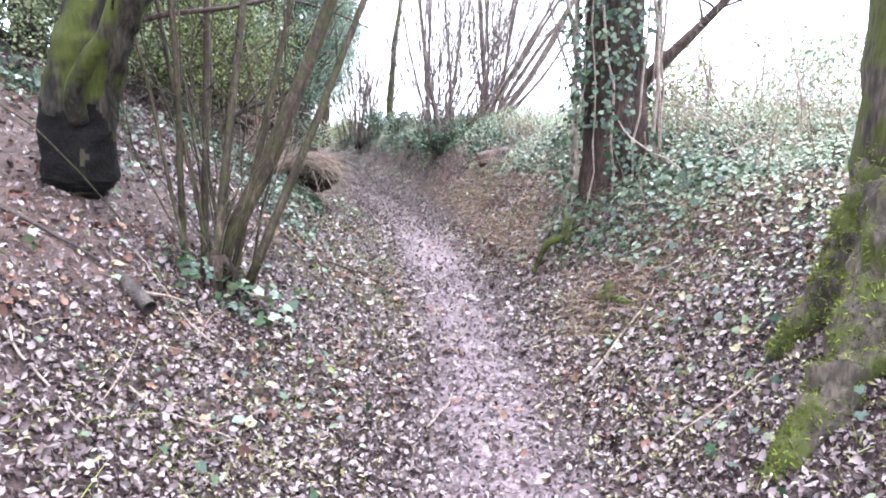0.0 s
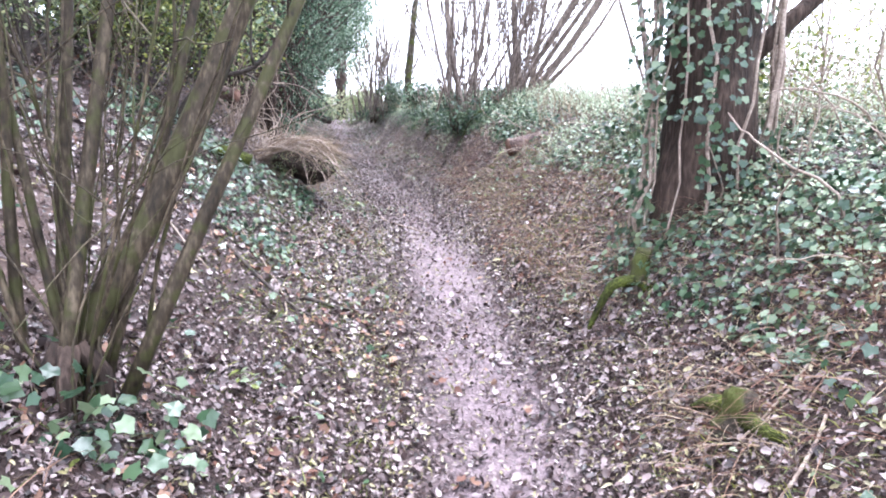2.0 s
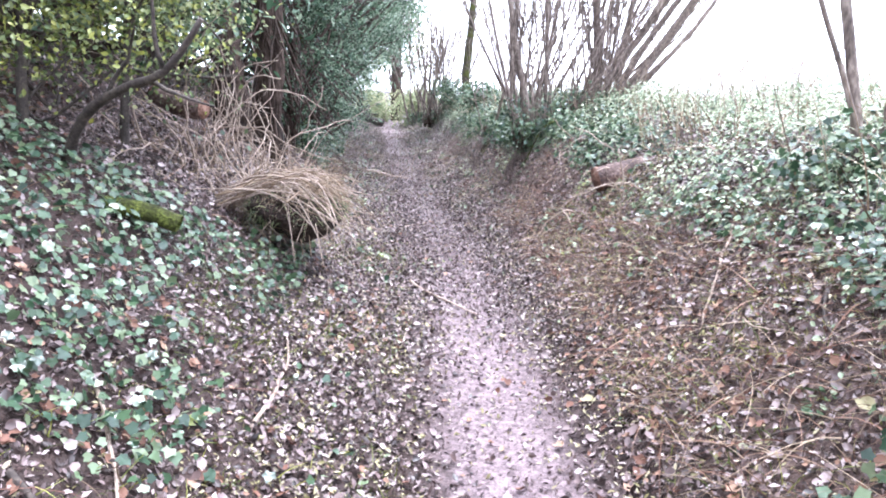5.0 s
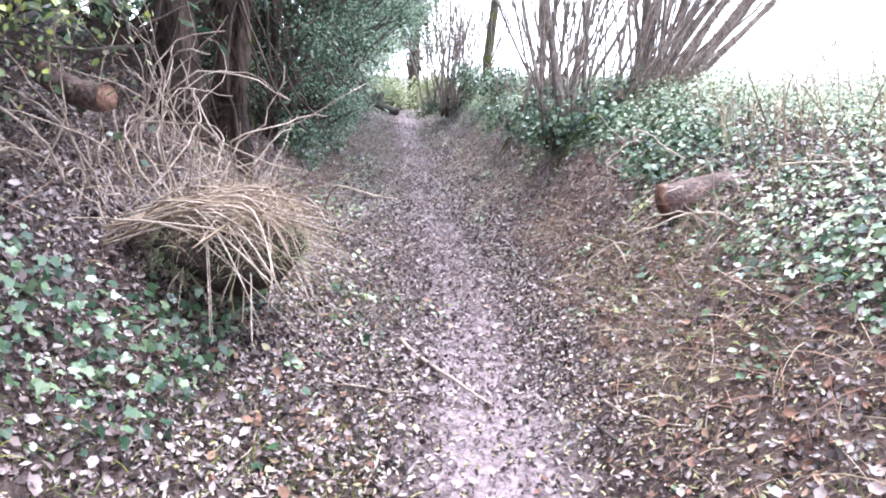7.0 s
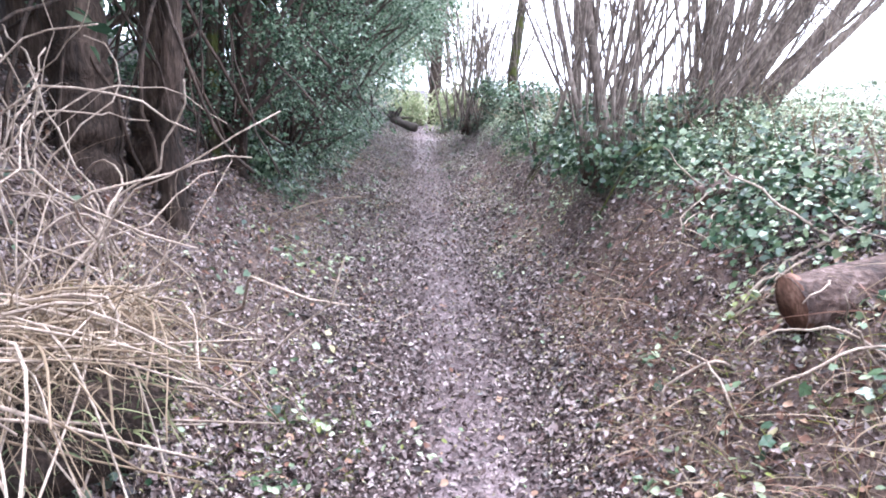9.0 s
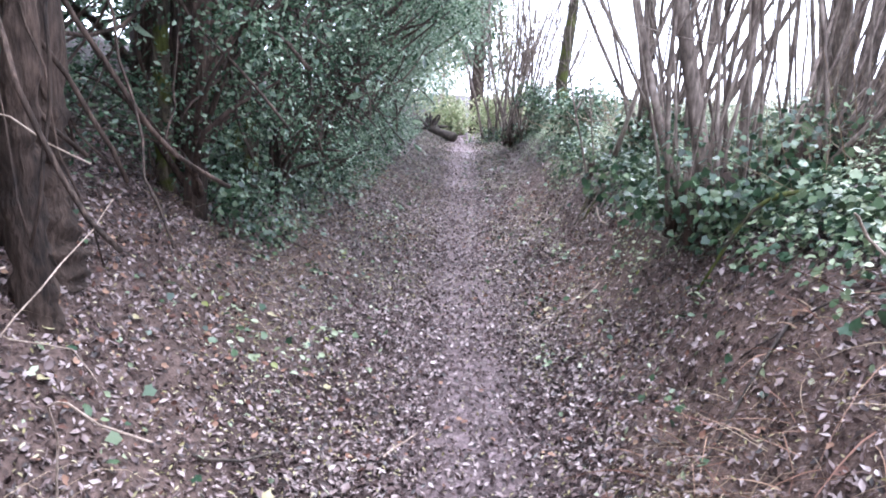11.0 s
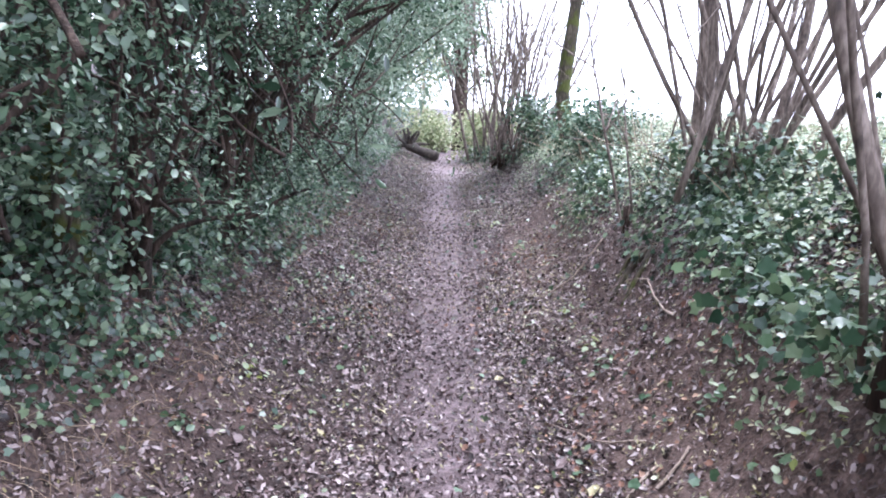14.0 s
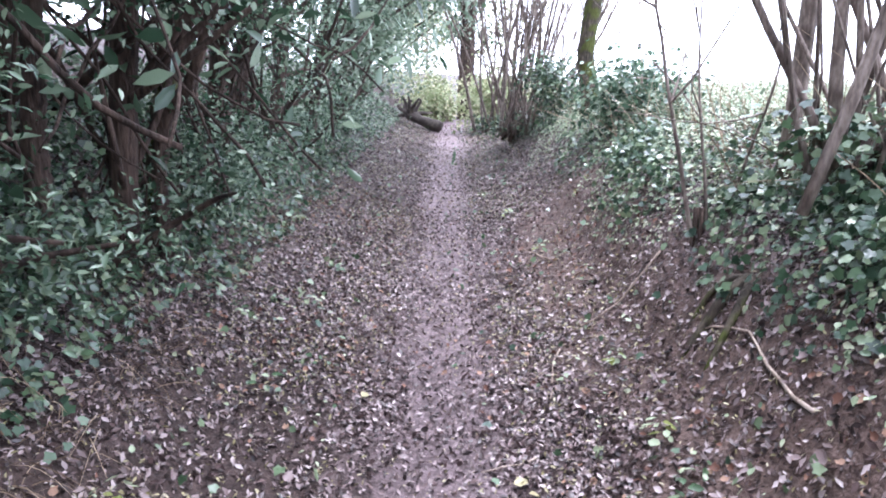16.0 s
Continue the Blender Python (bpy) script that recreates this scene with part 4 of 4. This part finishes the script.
    for pts, r, m, label in poles:
        t = thing("tree", pts[0], label, "tree")
        k = curve(pts, 18)
        part("trunk", Geo().tube(curve(pts, 60), taper(r * 1.2, r * 0.6, 61), 24, 0.32), m, t)
        rng = np.random.default_rng(int(pts[0][1] * 10))
        tw = Geo()
        for _ in range(9):
            a = rng.uniform(-2.6, 0.2)
            q = Vector(pts[1]) + Vector((math.cos(a), math.sin(a), 0)) * r * 1.2
            tw.tube(wander(q + Vector((0, 0, 1.3)), (rng.normal() * 0.08, -0.02, -1), 1.7, rng, 12, 0.16), rng.uniform(0.004, 0.012), 5)
        part("hanging_vine", tw, BARK, t, "hanging woody vines")


left_evergreens()


# overhanging tussock of dry grass with its tangle of dead stems
def tussock():
    rng = np.random.default_rng(81)
    c = Vector((-1.56, 8.05, 1.2))
    t = thing("grass_tussock", (-1.62, 8.15, 0.95), "overhanging tussock of straw-coloured dry grass on an earth lump", "grass tussock")
    bm = bmesh.new()
    bmesh.ops.create_icosphere(bm, subdivisions=4, radius=1)
    for v in bm.verts:
        n = noise.noise(v.co * 1.7) * 0.22 + noise.noise(v.co * 5) * 0.08
        v.co = Vector((v.co.x * 0.32, v.co.y * 0.34, v.co.z * 0.15 - (0.05 if v.co.x > 0 else 0))) * (1 + n) + c
    me = bpy.data.meshes.new("earth_lump")
    bm.to_mesh(me)
    bm.free()
    me.materials.append(EARTH)
    me.polygons.foreach_set("use_smooth", [True] * len(me.polygons))
    part("earth_lump", me, None, t, "dark undercut lump of earth")
    P, W = [], []
    for _ in range(64):
        a, k = rng.uniform(0, 2 * math.pi), math.sqrt(rng.random())
        q = np.array([c.x + 0.3 * k * math.cos(a), c.y + 0.36 * k * math.sin(a), c.z + 0.03 + 0.17 * math.sqrt(1 - 0.9 * k * k)])
        w = np.array([0.25 + 0.2 * math.cos(a) * k, 0.2 * math.sin(a) * k, 0.05]) + rng.normal(size=3) * 0.8
        m = rng.integers(8, 30)
        P.append(q + rng.normal(size=(m, 3)) * 0.035)
        W.append(w + rng.normal(size=(m, 3)) * 0.7)
    P, W = np.concatenate(P), np.concatenate(W)
    n = len(P)
    part("grass", blade_mesh("grass", P, W, rng.uniform(0.06, 0.24, n), rng.uniform(0.002, 0.005, n), STRAW, rng, 0.45, 6, 0.75), None, t, "drooping straw-coloured grass blades")
    P, W = [], []
    for v in me.vertices:
        if v.co.z > c.z - 0.06:
            for _ in range(2):
                P.append(v.co)
                W.append(v.normal + Vector(rng.normal(size=3)) * 0.6)
    part("moss", blade_mesh("moss", P, W, rng.uniform(0.02, 0.09, len(P)), rng.uniform(0.003, 0.008, len(P)), DULL, rng, 0.4, 3), None, t, "dull green moss and grass on the lump")
    for i in range(75):
        q = c + Vector((-0.42, rng.uniform(-0.4, 0.3), rng.uniform(0.0, 0.16)))
        over = c + Vector((rng.uniform(-0.1, 0.15), rng.uniform(-0.4, 0.3), rng.uniform(0.13, 0.26)))
        end = c + Vector((rng.uniform(0.05, 0.5), rng.uniform(-0.65, 0.5), rng.uniform(-0.28, 0.2)))
        line = curve([q, over, end], 10)
        r = rng.uniform(0.003, 0.007)
        part("draped_stem", Geo().tube(line, taper(r, r * 0.5, len(line)), 5, 0.2), TWIG if i % 3 else STRAW, t, "pale dead stem draped over the lump")
    for i in range(95):
        q = Vector((rng.uniform(-2.6, -1.6), rng.uniform(7.7, 9.2), 0))
        q.z = ground_z(q.x, q.y)
        line = wander(q, (rng.normal() * 0.45 - 0.05, rng.normal() * 0.5 - 0.1, 0.9), rng.uniform(0.5, 1.5), rng, 12, 0.27, -0.05)
        r = rng.uniform(0.0025, 0.008)
        vine = tagged(part("dead_stem", Geo().tube(line, taper(r, r * 0.5, 13), 5, 0.1), TWIG), "pale arching dead bramble stem rooted in the bank", "dead stem", "dead bramble stems")
    for i in range(46):
        q = Vector((rng.uniform(0.3, 2.2), rng.uniform(7.6, 10.6), 0))
        q.z = ground_z(q.x, q.y)
        line = wander(q, (rng.normal() * 0.7 - 0.2, rng.normal() * 0.6 - 0.1, 0.55), rng.uniform(0.2, 0.65), rng, 10, 0.25, -0.07)
        r = rng.uniform(0.003, 0.008)
        tagged(part("dead_stem", Geo().tube(line, taper(r, r * 0.5, 11), 5, 0.1), TWIG), "pale dead bramble stem arching over ivy", "dead stem", "dead bramble stems")
    m = 320
    P, N = [], []
    for _ in range(m):
        x, y = rng.uniform(-2.6, -1.7), rng.uniform(7.8, 9.4)
        P.append((x, y, ground_z(x, y)))
        N.append((rng.normal() * 0.5 + 0.2, rng.normal() * 0.5 - 0.2, 0.8))
    tagged(new("dry_grass", blade_mesh("dry_grass", P, N, rng.uniform(0.2, 0.75, m), rng.uniform(0.003, 0.006, m), STRAW, rng, 0.6, 5)), "pale dry grass and dead stems hanging down the bank", "dry grass", kind="stuff")


tussock()


# logs, stumps, branches
def log(points, radius, label, bark=LOG_BARK, sides=14, name="log", ends=True):
    t = thing(name, points[0], label, "log")
    k = curve(points, 10)
    part("bark", Geo().tube(k, radius, sides, 0.12, cap=False), bark, t)
    if ends:
        for p, q in ((k[0], k[1]), (k[-1], k[-2])):
            d = (q - p).normalized()
            g = Geo().tube([p + d * 0.004, p + d * 0.03], radius * 0.97, sides, 0.1)
            part("cut_end", g, CUT_WOOD, t, "sawn end showing brown wood")
    return t


log([(0.49, 9.03, 1.34), (0.74, 9.1, 1.4), (1.3, 9.25, 1.5)], 0.1, "sawn brown log lying in ivy on the bank")
log([(0.36, 10.22, 1.56), (0.55, 10.3, 1.62), (0.8, 10.5, 1.66)], 0.05, "short sawn branch in the ivy", sides=10)
log([(-2.06, 6.72, 1.39), (-1.85, 6.72, 1.36), (-1.7, 6.75, 1.3)], 0.045, "rotten branch covered in yellow-green moss", MOSS, 10, ends=False)
log([(-2.75, 8.4, 1.95), (-2.5, 8.3, 1.86), (-2.3, 8.25, 1.84)], 0.07, "broken reddish log on the bank", LOG_BARK, 10)
log([(-1.62, 2.98, 1.05), (-1.4, 2.8, 0.97), (-1.22, 2.66, 0.88)], 0.032, "dark broken branch lying on leaves", DARK_TWIG, 9, ends=False)


def mossy_stump(x, y, seed, label, lean=(0, 0), h=0.26, r=0.06):
    t = thing("stump", on_ground(x, y), label, "stump")
    b = Vector(on_ground(x, y))
    k = curve([b + Vector((0, 0, -0.08)), b + Vector((lean[0] * 0.5, lean[1] * 0.5, h * 0.5)), b + Vector((lean[0], lean[1], h))], 8)
    part("stub", Geo().tube(k, taper(r * 1.4, r * 0.7, len(k)), 12, 0.4), BARK_MOSSY, t)
    rng = np.random.default_rng(seed)
    for i in range(4):
        a = rng.uniform(0, 6.28)
        d = Vector((math.cos(a), math.sin(a), 0))
        q = b + d * 0.24
        q.z = ground_z(q.x, q.y) - 0.01
        k = curve([b + Vector((0, 0, h * 0.35)), b + d * 0.12 + Vector((0, 0, h * 0.22)), q], 8)
        part("root", Geo().tube(k, taper(r * 0.7, r * 0.25, len(k)), 9, 0.3), MOSS, t, "mossy root")


mossy_stump(0.92, 4.98, 1, "grey rotten stump edged with yellow moss", (0.06, 0.05), 0.26, 0.05)
mossy_stump(0.98, 3.72, 2, "low mossy root lump on the bank", (0.02, 0.02), 0.12, 0.06)


def bank_root(points, r, label):
    k = curve(points, 12)
    tagged(part("root", Geo().tube(k, taper(r, r * 0.4, len(k)), 10, 0.3), BARK_MOSSY), label, "root")


for dx, dy, r in ((0.0, 0.0, 0.034), (0.05, -0.14, 0.024), (0.02, 0.12, 0.02)):
    bank_root([on_ground(-0.6, 14.05, 0.0), on_ground(-0.68 + dx, 14.04 + dy * 0.5, 0.03), on_ground(-0.75 + dx, 14.02 + dy, 0.025), on_ground(-0.82 + dx, 14.0 + dy * 1.2, -0.02)], r, "mossy root hanging down the bare bank")
bank_root([on_ground(0.5, 11.3, 0.0), on_ground(0.3, 11.2, 0.16), on_ground(0.1, 11.2, 0.2), on_ground(-0.08, 11.25, 0.02)], 0.016, "pale bent root over the bank edge")

dark = thing("fallen_branch", on_ground(-2.36, 6.86), "bare dark branch rising from the bank", "branch")
k = curve([on_ground(-2.36, 6.86, -0.05), (-2.15, 6.75, 1.8), (-1.85, 6.6, 1.93), (-1.55, 6.45, 2.0), (-1.35, 6.4, 2.2)], 14)
part("stem", Geo().tube(k, taper(0.028, 0.012, len(k)), 8, 0.2), DARK_TWIG, dark)
for a, b in (((-1.95, 6.65, 1.9), (-1.8, 6.6, 2.35)), ((-1.7, 6.52, 1.97), (-1.4, 6.5, 1.95)), ((-1.55, 6.45, 2.0), (-1.6, 6.4, 2.3))):
    part("side_branch", Geo().tube(wander(a, Vector(b) - Vector(a), 0.45, RNG, 6, 0.15), taper(0.012, 0.004, 7), 6), DARK_TWIG, dark)

wreck = thing("root_plate", on_ground(-5.2, 25.2), "dark fallen trunk with upturned roots beside the path", "fallen tree")
b = Vector(on_ground(-5.2, 25.2))
g = Geo().tube(curve([b + Vector((0.45, -0.1, 0.05)), b + Vector((0.1, 0, 0.15)), b + Vector((-0.25, 0, 0.3)), b + Vector((-0.35, 0.1, 0.5))], 10), taper(0.12, 0.1, 10), 10, 0.6)
part("trunk", g, DARK_TWIG, wreck)
for i in range(9):
    part("root", Geo().tube(wander(b + Vector((-0.25, 0, 0.25)), (RNG.normal() * 0.6, RNG.normal() * 0.4, 0.7), 0.5, RNG, 5, 0.25), taper(0.06, 0.02, 6), 7, 0.2), DARK_TWIG, wreck)


# twigs lying on the ground
def lying_twig(x, y, turn, length, r, mat, seed):
    rng = np.random.default_rng(seed)
    pts, a = [], turn
    for i in range(9):
        pts.append((x, y, ground_z(x, y) + r * 0.7 + 0.012))
        a += rng.normal() * 0.13
        x, y = x + math.cos(a) * length / 8, y + math.sin(a) * length / 8
    tagged(part("twig", Geo().tube(pts, taper(r, r * 0.5, 9), 6, 0.15), mat), "thin bare twig lying on fallen leaves", "twig", "fallen twigs")


for i, (x, y, turn, length, r, m) in enumerate(((-1.05, 6.0, 1.75, 0.9, 0.011, TWIG), (-1.35, 5.2, -0.1, 0.75, 0.011, DARK_TWIG), (-0.95, 5.25, 0.25, 0.45, 0.014, DARK_TWIG), (-1.45, 5.7, -0.9, 0.9, 0.008, TWIG), (-1.95, 2.65, 0.1, 0.5, 0.012, DARK_TWIG),
                                               (-1.35, 2.75, 0.7, 0.35, 0.01, TWIG), (-0.9, 8.6, -1.0, 0.8, 0.012, TWIG), (1.05, 7.4, -1.9, 0.7, 0.01, TWIG), (0.35, 9.9, 0.4, 1.1, 0.014, TWIG), (0.3, 9.35, 0.1, 0.8, 0.012, TWIG), (0.7, 3.1, 0.6, 0.6, 0.01, TWIG), (-0.55, 13.3, 1.9, 0.8, 0.008, TWIG))):
    lying_twig(x, y, turn, length, r, m, 100 + i)
for i in range(70):
    y = RNG.uniform(1.5, 20)
    s = RNG.choice([-1, 1]) * RNG.uniform(0.3, 1.7)
    lying_twig(path_x(y) + s, y, RNG.uniform(0, 6.28), RNG.uniform(0.15, 0.6), RNG.uniform(0.003, 0.008), TWIG if i % 3 else DARK_TWIG, 200 + i)


# scrub and distance on the field side
def field_scrub():
    rows = ((2.6, 6.6, 0.9, 0.8, OLIVE, "scrubby olive bush behind the ivy-clad oak"), (3.6, 7.6, 1.1, 1.0, OLIVE, "scrubby olive bush behind the ivy-clad oak"), (3.4, 5.4, 0.9, 0.8, BRAMBLE, "tangled bramble bush at the field edge"), (5.0, 9.5, 1.2, 1.2, OLIVE, "scrubby bush at the field edge"),
            (-0.95, 18.0, 0.55, 0.38, HOLLY, "grey-green holly bush beside the slim tree"), (-1.9, 20.6, 0.7, 0.4, IVY, "small dark bush under the slim tree"))
    for i, (x, y, h, r, m, label) in enumerate(rows):
        evergreen("bush", on_ground(x, y), h, (r, r), label, m, 120 + i, 28, 80, (0.02, 0.045) if y < 12 else (0.04, 0.075), 0.02, (0, 0), OVAL, 0.16, 0.15, "bushes at the field edge", "bush", TWIG)
    # growth at the path's end, with the bright light painted into its leaves
    for i, (x, y, h, r, m, label) in enumerate(((-5.35, 28.3, 0.9, 0.45, LIT_FOLIAGE, "dry undergrowth where the path bends, coloured as brightly lit"), (-3.7, 25.5, 0.8, 0.5, LIT_FOLIAGE, "green undergrowth where the path bends, coloured as brightly lit"), (-6.6, 30.5, 3.8, 1.0, LIT_FOLIAGE, "green trees closing the path's end, coloured as brightly lit"), (-5.7, 31.8, 4.8, 1.3, LIT_FOLIAGE, "green trees closing the path's end, coloured as brightly lit"), (-8.5, 32, 5, 1.6, LIT_FOLIAGE, "green trees closing the path's end, coloured as brightly lit"))):
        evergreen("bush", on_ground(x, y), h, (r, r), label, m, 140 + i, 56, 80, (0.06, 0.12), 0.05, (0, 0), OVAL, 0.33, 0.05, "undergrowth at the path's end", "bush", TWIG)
    for i, (x, y) in enumerate(((-5.2, 29.5),)):
        evergreen("tree", on_ground(x, y), 7.5 if i == 0 else 5, (0.7, 0.7), "upright trunk overgrown with ivy near the path's end", IVY, 160 + i, 46, 60, (0.07, 0.12), 0.26 if i == 0 else 0.14, (0.1, 0), LOBED, 0.26, 0.08, "", "tree")

    r = np.random.default_rng(91)
    for i, (x, y) in enumerate(((2.3, 6.4), (2.9, 7.2), (3.5, 6.2), (4.4, 8.2), (2.7, 5.2), (1.9, 9.9), (2.6, 11.2), (3.4, 10.4), (4.3, 12.6), (2.4, 13.2), (1.4, 14.6), (3.2, 15.5), (5.2, 11.0), (1.2, 17.2), (4.6, 16.5))):
        coppice("scrub", on_ground(x, y), fan(r, 16, 0.22, (0, 0), 0.3, (0.7, 1.7), (0.003, 0.007), 0.1), "bare twiggy scrub at the field edge", "scrub at the field edge", TWIG, TWIG, 170 + i, "scrub", (6, 0.3, 0.003), 0.04)
    for i in range(34):
        q = Vector((r.uniform(1.3, 2.7), r.uniform(3.9, 5.6), 0))
        q.z = ground_z(q.x, q.y)
        line = wander(q, (r.normal() * 0.8 - 0.1, r.normal() * 0.6 - 0.1, 0.6), r.uniform(0.4, 1.2), r, 10, 0.24, -0.06)
        k = r.uniform(0.003, 0.008)
        tagged(part("dead_stem", Geo().tube(line, taper(k, k * 0.5, 11), 5, 0.1), TWIG), "pale dead bramble stem beside the ivy-clad oak", "dead stem", "dead bramble stems")


field_scrub()


# low green plants in the litter
HERBS = ((-1.38, 9.05), (-0.83, 9.11), (0.64, 7.92), (0.64, 5.42), (-1.96, 11.05), (-1.95, 10.8), (-0.1, 11.16), (-0.27, 12.14), (-2.35, 10.94), (0.65, 7.6), (-2.05, 9.13), (-0.94, 3.25), (-2.47, 14.07))


HERB_LEAVES = [leaf_mesh("leaf", OVAL, [(0, 0.0, 0)], [(0, 0, 1)], [1.0], m, RNG) for m in (BRAMBLE, BRAMBLE, BRAMBLE, IVY, IVY, OLIVE)]


def herb(x, y, size, seed, dark=False):
    rng = np.random.default_rng(seed)
    t = thing("herb_plant", on_ground(x, y), "low pale green herb growing through fallen leaves", "plant", "low herbs in the litter")
    for _ in range(16):
        a, k = rng.uniform(0, 6.28), size * math.sqrt(rng.random())
        ob = new("leaf", HERB_LEAVES[rng.integers(2, 5) if dark else rng.choice([0, 1, 2, 5])])
        way = Vector((0.5 * math.cos(a) + rng.normal() * 0.3, 0.5 * math.sin(a) + rng.normal() * 0.3, 1))
        ob.parent = t
        ob.matrix_parent_inverse = Matrix.Translation(t.location).inverted()
        ob.matrix_basis = Matrix.LocRotScale(on_ground(x + k * math.cos(a), y + k * math.sin(a), rng.uniform(0.02, 0.07)), way.to_track_quat("Z", "Y"), [rng.uniform(0.025, 0.05)] * 3)


for i, (x, y) in enumerate(HERBS):
    herb(x, y, 0.1 + 0.05 * (i % 3), 300 + i, i % 3 == 0)
for i in range(34):
    y = RNG.uniform(2.5, 19)
    s = RNG.choice([-1, 1]) * RNG.uniform(0.4, 1.3)
    herb(path_x(y) + s, y, RNG.uniform(0.05, 0.12), 400 + i, i % 2 == 0)


# large leaves that can be told apart beside the path, each a piece of the ground
def large_leaves():
    meshes = []
    for i, (shape, m) in enumerate(((CURLED, LITTER), (CURLED, LITTER_PALE), (CURLED, LITTER), (OVAL, LITTER_PALE))):
        for j in range(5):
            meshes.append(leaf_mesh("leaf", shape, [(0, 0, 0)], [(0, 0, 1)], [1.0], m, RNG))
    P, N = scattered(190, -1.8, 1.8, 1.8, 14, lambda s, y: 1 if abs(s) > 0.25 else 0.3, (0.018, 0.03), 0.25)
    for p, n in zip(P, N):
        ob = new("leaf", meshes[RNG.integers(len(meshes))])
        q = Vector(n).to_track_quat("Z", "Y")
        ob.matrix_world = Matrix.LocRotScale(p, q, [RNG.uniform(0.04, 0.07)] * 3)
        ob.parent = ground


large_leaves()
